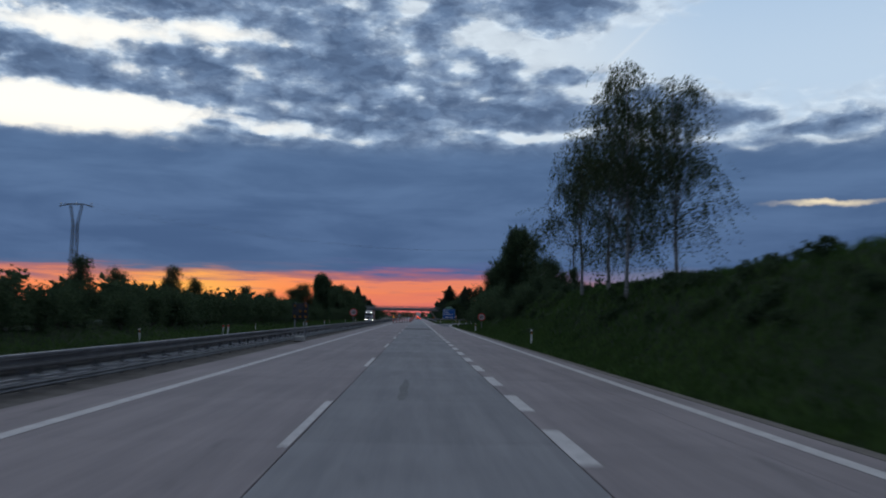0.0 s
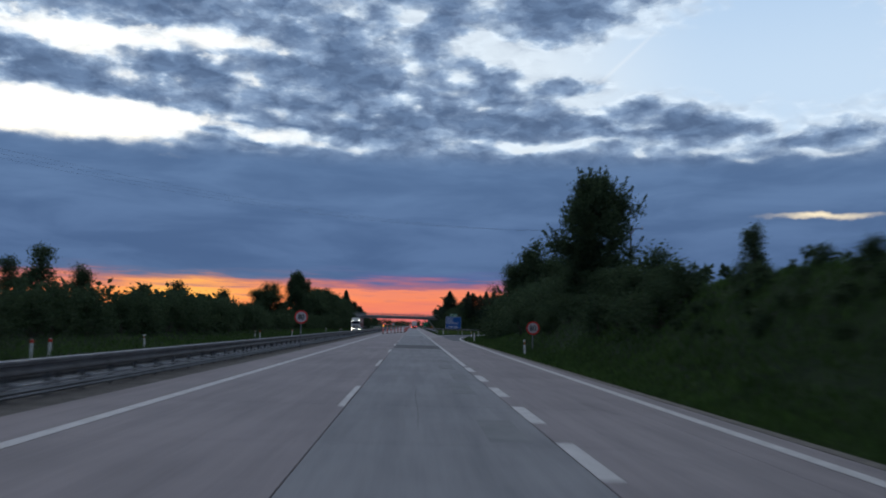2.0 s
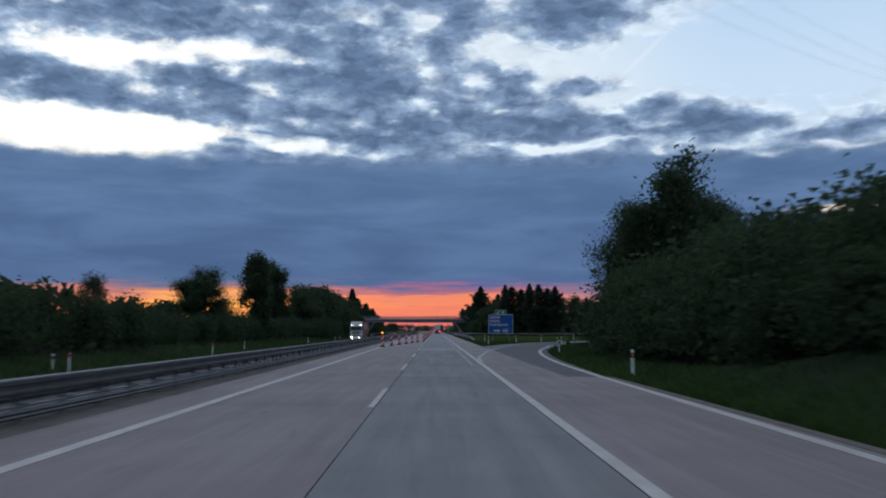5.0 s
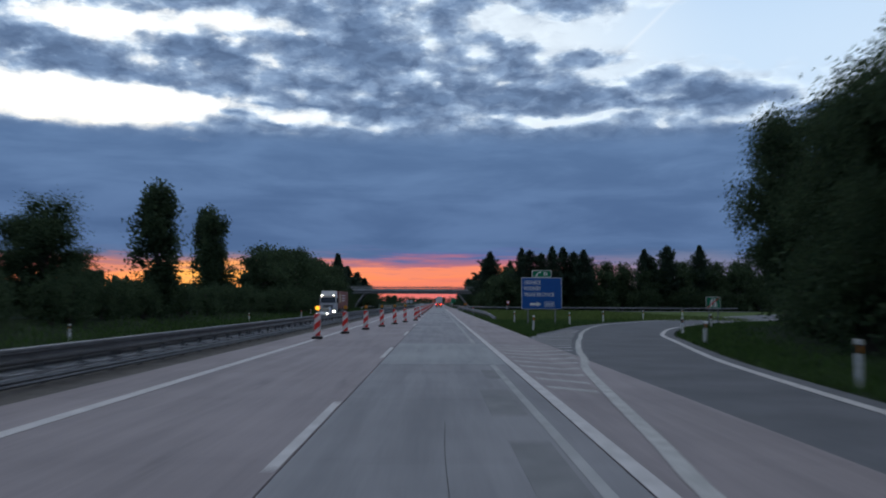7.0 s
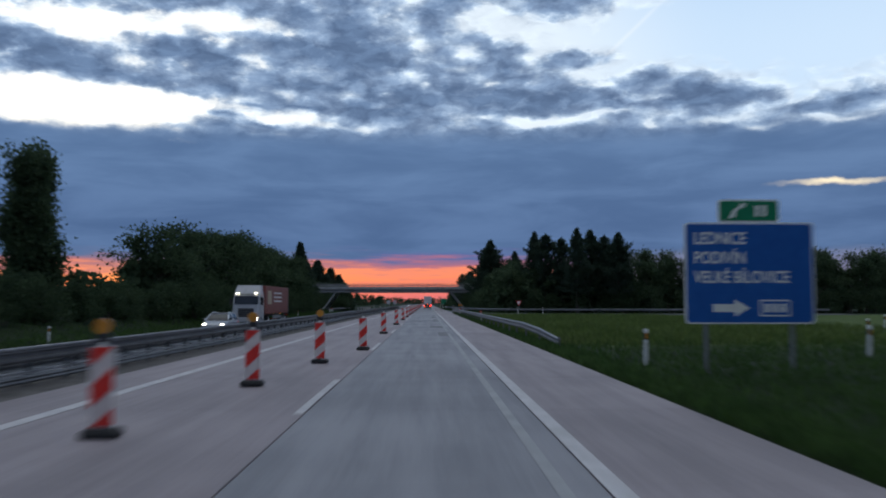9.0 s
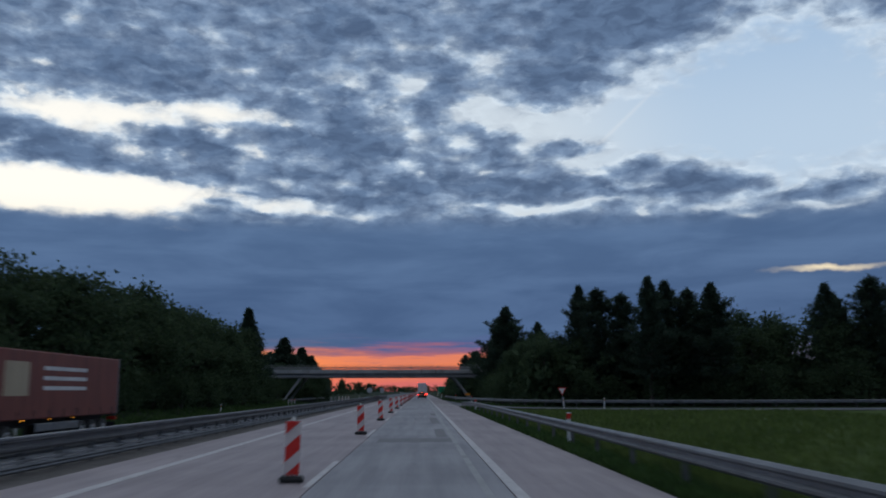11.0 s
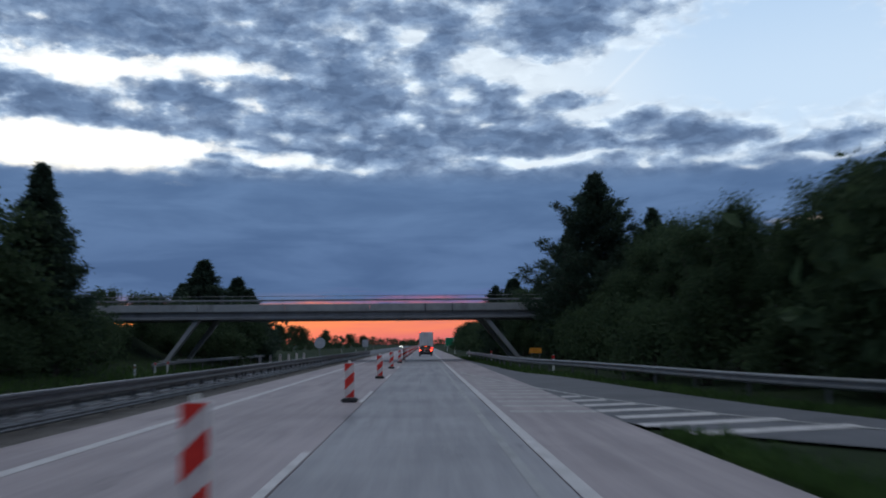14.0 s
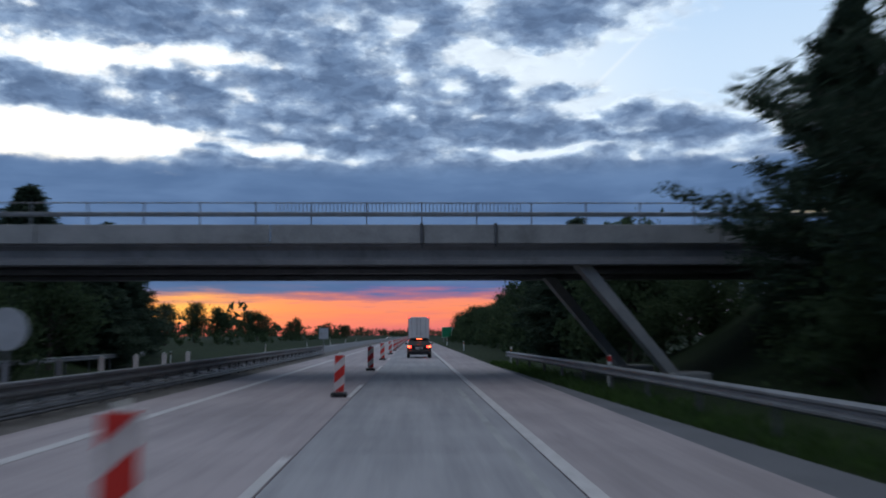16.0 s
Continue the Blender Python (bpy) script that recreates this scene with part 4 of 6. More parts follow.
def conifer(rng, kind):
    """Trunk and crown of a conifer 10 m high: whorls of branches, each a flat spray of needle tufts that thins to the tip."""
    spruce, fine = kind == "spruce", kind == "bigpine"
    low = 0.5 if spruce else 1.2 if fine else 2.4
    widest = 3.3 if spruce else 3.6 if fine else 2.9
    trunk = Mesh().tube([(0, 0, 0), (0.05, 0.02, 4), (0, 0.04, 8), (0, 0, 9.8)], [0.20, 0.14, 0.07, 0.015], 7)
    P, D, core = [], [], []
    z = low
    while z < 9.7:
        k = (z - low) / (9.7 - low)
        reach = widest * (1 - k) ** (1.0 if spruce else 0.85 if fine else 0.72) * min(1.0, (0.75 if spruce else 0.60) + 1.5 * k) + 0.05
        tier = rng.uniform(0.85, 1.12) if spruce else rng.uniform(0.50, 1.22)
        turn = rng.uniform(0, 6.28)
        count = 7 if spruce else 6
        for b in range(count):
            a = turn + 6.283 * b / count + rng.normal() * 0.22
            L = reach * tier * (rng.uniform(0.8, 1.1) if spruce else rng.uniform(0.5, 1.15))
            rise = -0.18 + 0.5 * k if spruce else rng.uniform(-0.05, 0.16) + 0.45 * k
            way = np.array((math.cos(a), math.sin(a), 0.0))
            side = np.array((-way[1], way[0], 0.0))
            lift = (0.10 if spruce else 0.22) * L
            foot = np.array((0, 0, z + rng.normal() * 0.10))

            def on(t):
                return foot + way * L * t + np.array((0, 0, rise * L * t + lift * t ** 2.5))
            trunk.tube([tuple(on(t)) for t in (0.0, 0.5, 1.0)], [0.05 * (1.1 - k), 0.03 * (1.1 - k), 0.008], 4, False)
            tufts = 3 + int(L * (3.6 if fine else 3.0))
            for j in range(tufts):
                t = 0.22 + 0.80 * (j + rng.uniform(0, 1)) / tufts
                spread = 0.30 * L * (1.08 - t) * rng.normal()
                q = on(t) + side * spread
                n = 44 if fine else 30
                w = (0.17 if fine else 0.20) * (0.45 + 0.55 * (1 - k))
                P.append(q + rng.normal(size=(n, 3)) * (w, w, 0.10 if not spruce else 0.13))
                d = way * 0.7 + side * 0.5 * np.sign(spread) + np.array((0, 0, -0.25 if spruce else 0.40))
                D.append(np.tile(d, (n, 1)))
            if k < 0.82:
                for t in (0.16, 0.34) + ((0.5,) if spruce else ()):
                    core.append(on(t))
        z += (0.34 if spruce else 0.50) * (1 - 0.45 * k) * rng.uniform(0.85, 1.2)
    for j in range(5):
        P.append(np.array((0, 0, 9.35 + 0.13 * j)) + rng.normal(size=(10, 3)) * (0.06, 0.06, 0.06))
        D.append(np.tile(np.array((0, 0, 1.0)), (10, 1)))
    crown = foliage(rng, np.concatenate(P), 0.24 if spruce else 0.19 if fine else 0.22, 0.30, NEEDLE_SHAPE, out=np.concatenate(D))
    inner(crown, rng, np.array(core), 2, 0.40, 0.5)
    return trunk, crown


def make_tree(kind, seed, label, far=-400.0):
    """One tree of a kind, about 10 m high, standing at its origin."""
    rng = np.random.default_rng(seed)
    root = thing("tree", label, "tree", at=pose(far, -300, 0))
    if kind in ("broadleaf", "nearleaf"):
        near = kind == "nearleaf"
        c = crown_points(rng, 64 if near else 46, 2.0, 9.8, 3.7, lambda k: math.sin(math.pi * (0.12 + 0.83 * k)) ** 0.6, 1)
        tips, mats = c[:22], (M_BARK, M_LEAF)
        P = np.concatenate([q + rng.normal(size=(380 if near else 95, 3)) * ((0.50, 0.50, 0.40) if near else (0.62, 0.62, 0.48)) for q in c])
        crown = foliage(rng, P, 0.135 if near else 0.32, 0.85)
        inner(crown, rng, c * ((0.78, 0.78, 0.92) if near else (0.62, 0.62, 0.88)) + (0, 0, 0.4), 12 if near else 6, 0.5 if near else 0.6)
        trunk = trunk_and_limbs(rng, 8.5, 0.24, tips)
    elif kind == "single":
        c = crown_points(rng, 115, 2.6, 8.9, 3.9, lambda k: math.sin(math.pi * (0.20 + 0.72 * k)) ** 0.9, 1)
        P = [q + rng.normal(size=(190, 3)) * (0.36, 0.36, 0.34) for q in c]
        for q in c:
            # upright shoots that make the edge spiky
            t = rng.uniform(size=(46, 1)) ** 0.8
            P.append(q + np.array((0.28 * q[0], 0.28 * q[1], 1.25)) * t + rng.normal(size=(46, 3)) * (1.05 - t) * 0.16)
        P = np.concatenate(P)
        crown = foliage(rng, P, 0.18, 0.7, out=np.array((0, 0, 0.45)))
        inner(crown, rng, c * (0.6, 0.6, 0.9) + (0, 0, 0.5), 3, 0.8)
        trunk, mats = trunk_and_limbs(rng, 8.8, 0.17, c[:30]), (M_BARK, M_LEAF)
    elif kind == "loose":
        c = crown_points(rng, 40, 2.6, 9.7, 2.9, lambda k: (1.0 - 0.72 * k) * min(1, 0.45 + 3 * k), 1)
        P = np.concatenate([q + rng.normal(size=(130, 3)) * (0.5, 0.5, 0.42) for q in c])
        crown = foliage(rng, P, 0.30, 0.55, hang=0.2)
        trunk, mats = trunk_and_limbs(rng, 9.2, 0.20, c[:26]), (M_BARK, M_LEAF)
    elif kind == "poplar":
        c = crown_points(rng, 64, 0.9, 9.6, 1.35, lambda k: math.sin(math.pi * (0.14 + 0.78 * k)) ** 0.6, 1)
        P = np.concatenate([q + rng.normal(size=(230, 3)) * (0.30, 0.30, 0.50) for q in c])
        crown = foliage(rng, P, 0.22, 0.75, out=np.array((0, 0, 0.5)))
        inner(crown, rng, c * (0.6, 0.6, 0.95), 8, 0.4)
        trunk, mats = trunk_and_limbs(rng, 9.3, 0.22, c[:22]), (M_BARK, M_LEAF)
    elif kind == "birch":
        c = crown_points(rng, 74, 2.3, 9.6, 3.0, lambda k: (1.0 - 0.80 * k ** 1.3) * min(1, 0.6 + 2.5 * k), 1)
        P = []
        for q in c:
            for s in range(12):
                d = rng.normal(size=3) * (0.52, 0.52, 0.22)
                n = 22
                t = np.linspace(0, 1, n)[:, None]
                drop = rng.uniform(0.6, 1.7)
                P.append(q + d * (0.5 + 0.7 * t) + np.array((0.30, 0.0, -drop)) * t ** 1.3 + rng.normal(size=(n, 3)) * 0.05)
        P = np.concatenate(P)
        crown = foliage(rng, P, 0.075, 0.95, hang=1.3)
        trunk, mats = trunk_and_limbs(rng, 9.4, 0.075, c[:44], lean=0.4), (M_BIRCHBARK, M_BIRCHLEAF)
    else:
        trunk, crown = conifer(rng, kind)
        mats = (M_BARK, M_NEEDLE)
    part("trunk", trunk, mats[0], root)
    part("crown", crown, mats[1], root)
    return root


def make_bush(seed, label, far=-400.0):
    """A bush about 4 m high."""
    rng = np.random.default_rng(seed)
    root = thing("bush", label, "bush", at=pose(far, -300, 0))
    c = crown_points(rng, 26, 0.3, 3.6, 2.1, lambda k: math.cos(1.25 * k) ** 0.7, 1)
    P = np.concatenate([q + rng.normal(size=(88, 3)) * (0.5, 0.5, 0.40) for q in c])
    P[:, 2] = np.maximum(P[:, 2], 0.03)
    leaves = foliage(rng, P, 0.20, 0.85)
    inner(leaves, rng, np.maximum(c * (0.55, 0.55, 0.72), (-9, -9, 0.4)), 9, 0.34)
    part("foliage", leaves, M_LEAF, root)
    s = Mesh()
    for q in c[:9]:
        s.tube([(q[0] * 0.15, q[1] * 0.15, 0), (q[0] * 0.5, q[1] * 0.5, q[2] * 0.6), tuple(q)], [0.05, 0.035, 0.012], 5, False)
    part("trunk", s, M_BARK, root)
    return root


TREE_LABEL = {"nearleaf": "dense dark leafy tree beside the ramp", "broadleaf": "broad leafy tree, nearly black against the dusk sky", "single": "rounded leafy tree with an airy edge", "loose": "slender leafy tree with an open crown at dusk",
              "poplar": "tall columnar poplar, dark against the sunset", "birch": "weeping birch with pale trunk and hanging twigs",
              "pine": "dark pine with layered irregular branches", "bigpine": "spreading dark pine beside the bridge", "spruce": "dark conical spruce among the roadside woods"}
PROTO = {}
for tree_kind, seeds in (("broadleaf", (1, 2, 3)), ("nearleaf", (15, 16)), ("single", (14,)), ("loose", (4, 5)), ("poplar", (6, 7)), ("birch", (8, 9)), ("pine", (10, 11)), ("bigpine", (13,)), ("spruce", (12,))):
    PROTO[tree_kind] = [make_tree(tree_kind, s, TREE_LABEL[tree_kind]) for s in seeds]
PROTO["bush"] = [make_bush(s, "dense dark green roadside bush") for s in (21, 22, 23)]
USED = set()
plant_rng = random.Random(5)


def plant(kind, x, y, top, wide=1.0, sink=0.0, which=None, group="", label=""):
    """A plant whose top is at the height top above the road; wide: its width against its usual one."""
    protos = PROTO[kind]
    src = protos[plant_rng.randrange(len(protos)) if which is None else which]
    z = ground_z(x, y) - 0.05 - sink
    full = 4.3 if kind == "bush" else 10.7 if kind in ("broadleaf", "nearleaf") else 10.0
    s = max(0.2, (top - z) / full)
    m = Matrix.Translation((x, y, z)) @ Matrix.Rotation(plant_rng.uniform(0, 6.28), 4, "Z") @ Matrix.Diagonal((s * wide, s * wide, s, 1))
    if src.name in USED:
        o = copy_thing(src, m @ Matrix.Diagonal((*(1 / k for k in src.scale), 1)))
    else:
        USED.add(src.name)
        src.matrix_basis = m
        o = src
    return tagged(o, label, group=group)


THICKET = []


def thicket(x, y, top, wide=1.0):
    """One more bush of the undergrowth that cannot be told apart."""
    THICKET.append((x, y, top, wide))


def undergrowth():
    rng = np.random.default_rng(77)
    out = Mesh()
    for x, y, top, wide in THICKET:
        z = ground_z(x, y)
        h = top - z
        c = crown_points(rng, 16, 0.1 * h, 0.85 * h, 0.46 * h * wide, lambda k: math.cos(1.25 * k) ** 0.7, 1) + (x, y, z)
        inner(out, rng, c, 10 if h < 1.2 else 14, (0.22 if h < 1.2 else 0.15) * h, 0.65)
    tagged(new("undergrowth", out.data("undergrowth", M_LEAF)), "dense dark undergrowth behind the roadside hedges", "undergrowth", kind="stuff")


def between(a, b):
    return plant_rng.uniform(a, b)


def plant_all():
    # birches on the bank
    for x, y, top, w in ((10.9, 58.8, 14.6, 1.1), (11.3, 52.3, 15.8, 1.05), (12.3, 41.8, 13.8, 1.15), (10.5, 44.6, 15.4, 1.0)):
        plant("birch", x, y, top, w, group="birches on the bank")
    plant("bush", 13.0, 95.0, 6.5, 1.1, label="rounded taller bush on the bank")
    plant("single", 12.6, 109.5, 13.4, 0.95, label="single leafy tree standing above the bushes on the bank")
    plant("bush", 13.8, 107.5, 7.0, 1.2, group="bushes on the bank")
    plant("bush", 11.6, 112.0, 6.6, 1.2, group="bushes on the bank")
    plant("loose", 15.6, 88.0, 6.8, 1.1)
    # low scrub on the bank
    for k in range(260):
        x, y = between(9.0, 14.5), between(16, 80)
        if 45 < y < 66 and k % 4:
            continue
        thicket(x, y, ground_z(x, y) + between(0.33, 0.70 - 0.30 * step(11.0, 12.5, x)), 1.6)
    # bushes along the bank, denser further on
    y = 82.0
    while y < 170:
        plant("bush", between(8.9, 10.0) + 2.6 * step(110, 170, y), y, between(3.1, 4.3), 1.15, group="bushes on the bank")
        y += between(2.8, 3.8)
    y = 70.0
    while y < 182:
        far = step(62, 170, y)
        plant("bush", between(10.2, 12.2) + 3.4 * far, y, between(4.0, 4.7) + 1.4 * step(78, 112, y) + 1.0 * far, 1.25, group="bushes on the bank")
        thicket(between(13.5, 16.5) + 3.4 * far, y + 1.5, between(4.4, 5.2) + 1.2 * step(80, 115, y) + 1.4 * far, 1.2)
        y += between(2.6, 3.8)
    for x, y, top in ((13.5, 122, 7.5), (15.5, 130, 8.0), (14.8, 141, 7.6), (16.5, 150, 7.8), (16.2, 160, 7.6), (16.0, 169, 7.8), (19.5, 176, 9.0)):
        plant("broadleaf", x, y, top, 0.85)
    # the dark wood beside the exit ramp
    for x, y, top in ((16.2, 188.5, 12.6), (18.4, 197, 13.2), (20.5, 205, 13.6), (23.0, 212, 13.4), (26.5, 219, 13.0), (31, 227, 12.5), (37, 234, 12.5), (21, 190, 13.5), (25, 200, 14.5), (30, 210, 14), (36, 220, 14), (44, 238, 12)):
        plant("nearleaf", x, y, top, 0.95, group="wood beside the exit ramp")
    for x, y, top in ((24.2, 224.5, 15.8), (28.5, 226.5, 17.4), (32.5, 222, 17.8), (27, 233, 15.6), (34, 231, 17.5)):
        plant("nearleaf", x, y, top, 0.72, group="wood beside the exit ramp")
    plant("loose", 18.6, 185.0, 15.0, 0.95, label="tall open leafy tree above the dark wood")
    for x, y in ((13.6, 187), (15.0, 195), (16.8, 203), (19.4, 211), (23.0, 219), (27.5, 226), (33, 233), (40, 240), (47, 246)):
        plant("bush", x, y, between(3.8, 5.0), 1.0, group="wood beside the exit ramp")
    # the wood behind the field and the entry ramp
    x = 14.0
    while x < 90:
        plant("bush", x + between(-1, 1), 360 + between(0, 3) + 7 * step(36, 20, x), between(3.5, 5.5), 1.1, group="wood behind the field")
        plant("broadleaf", x + between(-1, 1), 365 + between(0, 4) + 5 * step(36, 20, x), between(7.0, 8.4) + 1.9 * step(24, 36, x), 1.0, group="wood behind the field")
        plant("broadleaf", x + 2 + between(-1, 1), 373 + between(0, 5), between(8.0, 9.4) + 3.0 * step(24, 36, x), 1.05, group="wood behind the field")
        thicket(x + between(-1, 1), 369 + between(-1, 1), between(5.5, 7.0), 1.3)
        thicket(x + 2, 378, between(6.5, 8.0), 1.3)
        x += between(3.6, 4.8)
    for x, y, top in ((20.0, 375, 14.6), (21.6, 372, 14.2), (24.2, 370, 13.4), (25.9, 364, 14.4), (28.9, 368, 14.4), (31.2, 367, 13.6), (33, 364, 13.6), (47.5, 367, 14.0), (49.2, 368, 12.8), (52.4, 366, 15.0), (60.5, 368, 15.0)):
        plant("pine", x, y, top, between(0.85, 1.15), group="pines above the wood")
    y = 372.0
    while y < 428:
        plant("bush", 11.6 + between(-0.5, 1.0) + 2.0 * step(385, 372, y), y, between(3.2, 5.0), 1.0, group="wood beside the entry ramp")
        plant("nearleaf", 14.8 + between(-0.8, 1.2), y + 1.5, between(7.6, 9.0) - 1.4 * step(406, 414, y), 0.95, group="wood beside the entry ramp")
        plant("broadleaf", 20 + between(-1, 2), y + 2, between(7.6, 9.0) + 3.2 * step(404, 414, y), 1.0, group="wood beside the entry ramp")
        y += between(4.4, 5.6)
    plant("bigpine", 15.2, 421.0, 16.6, 1.30, label="big dark pine with layered branches close to the bridge")
    plant("bigpine", 14.0, 428.0, 12.6, 1.30, label="spreading dark pine next to the bridge parapet")
    plant("pine", 21.5, 426.0, 14.0, 1.1)
    # hedge along the opposite carriageway
    y = 6.0
    while y < 306:
        grow = 0.7 * step(60, 170, y) - 1.0 * step(180, 220, y)
        plant("bush", between(-27.6, -25.4), y, between(3.3, 4.4) + grow, 1.05, group="hedge beyond the opposite carriageway")
        thicket(between(-33, -30), y + 1.8, between(3.6, 5.4) + grow, 1.2)
        y += between(3.2, 4.6)
    for x, y, top in ((-35, 92, 7.2), (-33, 97, 6.2), (-34, 122, 6.4), (-38, 137, 8.6), (-36, 143, 7.0), (-33, 171, 6.8), (-36, 186, 6.4), (-34, 205, 7.0)):
        plant("loose", x, y, top, 1.1, group="small trees above the hedge")
    plant("nearleaf", -30.0, 232, 10.0, 1.2, sink=1.2, label="round dark leafy tree above the hedge")
    plant("nearleaf", -31.8, 233.5, 8.8, 1.1, sink=1.2, label="lower dark leafy tree grown into its neighbour")
    plant("poplar", -26.9, 249, 12.4, 1.25, which=0, group="poplars beside the motorway")
    plant("poplar", -29.0, 279, 13.2, 1.1, which=1, group="poplars beside the motorway")
    plant("poplar", -31.8, 286.5, 14.0, 1.0, group="poplars beside the motorway")
    # wood on the far side up to the bridge
    y = 308.0
    while y < 408:
        rise = 1.2 * step(320, 380, y) + 0.9 * math.sin(y * 0.21) + 0.5 * math.sin(y * 0.47)
        plant("bush", between(-25.6, -24.2), y, between(3.4, 4.6), 1.0, group="wood beyond the opposite carriageway")
        plant("broadleaf", between(-29.6, -27.6), y + 1, between(9.2, 11.4) - 1.2 * step(335, 310, y) + rise, between(1.1, 1.35), group="wood beyond the opposite carriageway")
        if y > 330:
            plant("broadleaf", between(-37, -33), y + 2, between(11.0, 13.2) + rise, between(1.1, 1.35), group="wood beyond the opposite carriageway")
        plant("bush", between(-26.0, -24.4), y + 3.3, between(3.0, 4.4), 1.1, group="wood beyond the opposite carriageway")
        thicket(between(-33, -30), y, between(6, 8), 1.1)
        y += between(6.2, 8.4)
    plant("spruce", -27.7, 409.5, 15.2, 1.05, label="tall dark conical spruce at the end of the wood")
    for x, y, top in ((-26.0, 414.5, 5.4), (-29.5, 417, 6.0), (-32.5, 421, 6.5), (-27.8, 421, 4.6)):
        plant("bush", x, y, top, 1.15, group="bushes below the bridge ramp")
    for x, y, top in ((12.6, 427.5, 3.2), (15.0, 430.5, 5.2), (18.0, 431, 6.2), (21.5, 430.5, 7.5), (25, 430.5, 8.5), (29, 431, 8.5), (-29.0, 429.5, 4.2), (-32.5, 430.5, 6.0), (-36, 430.5, 7.0), (-40, 430.0, 8.0),
                      (12.8, 446.5, 3.6), (15.5, 446.5, 5.4), (19, 446.5, 6.5), (-28.5, 446.5, 4.0), (-32, 446.5, 6.0), (-36, 447, 7.0), (-22.0, 449, 3.6), (-25.0, 447.5, 4.2)):
        plant("bush", x, y, top, 1.2, group="bushes below the bridge ramp")
    # behind the bridge
    for x, y, top, k in ((-32.0, 474.7, 14.3, "spruce"), (-29.3, 485.4, 12.5, "spruce"), (-26.0, 478, 10.2, "spruce"), (-35.5, 477, 11.0, "spruce"), (-23.0, 458, 7.4, "broadleaf"), (-26.5, 453, 7.2, "broadleaf"), (-23.6, 467, 7.6, "spruce"),
                         (-30.5, 458, 8.0, "broadleaf"), (-36, 466, 9.0, "broadleaf"), (12.9, 470, 10.9, "spruce"), (10.6, 473, 10.2, "pine"), (16.0, 466, 10.4, "pine"), (19.5, 470, 10.0, "pine"), (12.0, 450, 6.6, "broadleaf"), (13.5, 456, 6.8, "broadleaf"), (17, 455, 7.0, "broadleaf"), (21, 458, 8.0, "broadleaf"), (25, 462, 9.0, "broadleaf"), (30, 462, 9.0, "broadleaf"), (-35, 455, 8.5, "broadleaf"), (-41, 460, 9.5, "broadleaf")):
        plant(k, x, y, top, 1.75 if k == "spruce" else 1.0, group="trees behind the bridge")
    y = 450.0
    while y < 640:
        plant("broadleaf", between(12.0, 14.0), y, between(6.0, 8.0) + 0.8 * step(540, 470, y), 1.0, group="trees behind the bridge")
        thicket(between(9.6, 10.8), y + 2, between(2.6, 4.0), 1.0)
        y += between(6.5, 9.5)
    for x, y, top in ((-33, 520, 6.2), (-36, 548, 7.4), (-34, 556, 6.8), (-37, 575, 6.4), (-36, 606, 7.4), (-39, 612, 7.8), (-37, 622, 7.0), (-33, 640, 5.6), (-36, 675, 7.4), (-31, 720, 6.4), (-30, 780, 6.0), (-33, 840, 7.0)):
        plant("broadleaf", x, y, top, 1.05, group="trees in the distance")
    y = 500.0
    while y < 800:
        thicket(between(-34, -28), y, between(2.2, 3.4), 1.3)
        y += between(8, 12)


plant_all()
undergrowth()


def far_woods():
    """Uneven belts of woodland far off, down to the horizon."""
    rng = np.random.default_rng(31)
    P = []
    for x0, x1, y0, y1, h, n in ((-420, -45, 560, 1500, 8.5, 210), (26, 420, 560, 1500, 9.5, 210), (-420, -60, 120, 560, 7.0, 150), (100, 420, 300, 560, 12.0, 110), (-90, 80, 1500, 1750, 9.0, 90)):
        for k in range(n):
            x, y = rng.uniform(x0, x1), rng.uniform(y0, y1)
            t = h * rng.uniform(0.65, 1.2)
            w = rng.uniform(2.6, 4.6)
            m = 46
            k = rng.uniform(size=m)
            a, r = rng.uniform(0, 6.283, m), np.sqrt(rng.uniform(size=m)) * w * np.sin(math.pi * (0.1 + 0.82 * k)) ** 0.6
            P.append(np.stack([x + r * np.cos(a), y + r * np.sin(a), ground_z(x, y) + t * k], axis=1))
    m = foliage(rng, np.concatenate(P), 2.1, 0.8)
    tagged(new("far_woods", m.data("far_woods", M_LEAF)), "dark woodland belts along the distant horizon", "woods", kind="stuff")


far_woods()


def grass(name, label, n, where, tall, seed, mat=None):
    """Blades of grass over a stretch; where(rng) gives x and y."""
    rng = np.random.default_rng(seed)
    m = Mesh()
    for i in range(n):
        x, y = where(rng)
        z = ground_z(x, y) - 0.02
        a, h = rng.uniform(0, 6.283), tall * rng.uniform(0.5, 1.3)
        w = 0.02 + 0.035 * h
        ux, uy = math.cos(a) * w, math.sin(a) * w
        lx, ly = rng.normal() * 0.35 * h, rng.normal() * 0.35 * h
        b = len(m.v)
        m.v += [(x - ux, y - uy, z), (x + ux, y + uy, z), (x + lx * 0.4 + ux * 0.6, y + ly * 0.4 + uy * 0.6, z + h * 0.6), (x + lx, y + ly, z + h)]
        m.f += [(b, b + 1, b + 2), (b, b + 2, b + 3)]
    tagged(new(name, m.data(name, mat or M_GRASS)), label, "grass", kind="stuff")


def exit_verge(rng):
    y = rng.uniform(150, 245)
    x = along([(p[0], p[1]) for p in EXIT_R], y) + 0.15 + abs(rng.normal()) * 2.2
    return x, y


def gore(rng):
    y = rng.uniform(209, 262)
    lo, hi = 4.6, max(4.9, along([(p[0], p[1]) for p in EXIT_L], y) - 0.2)
    return rng.uniform(lo, min(hi, 24)), y


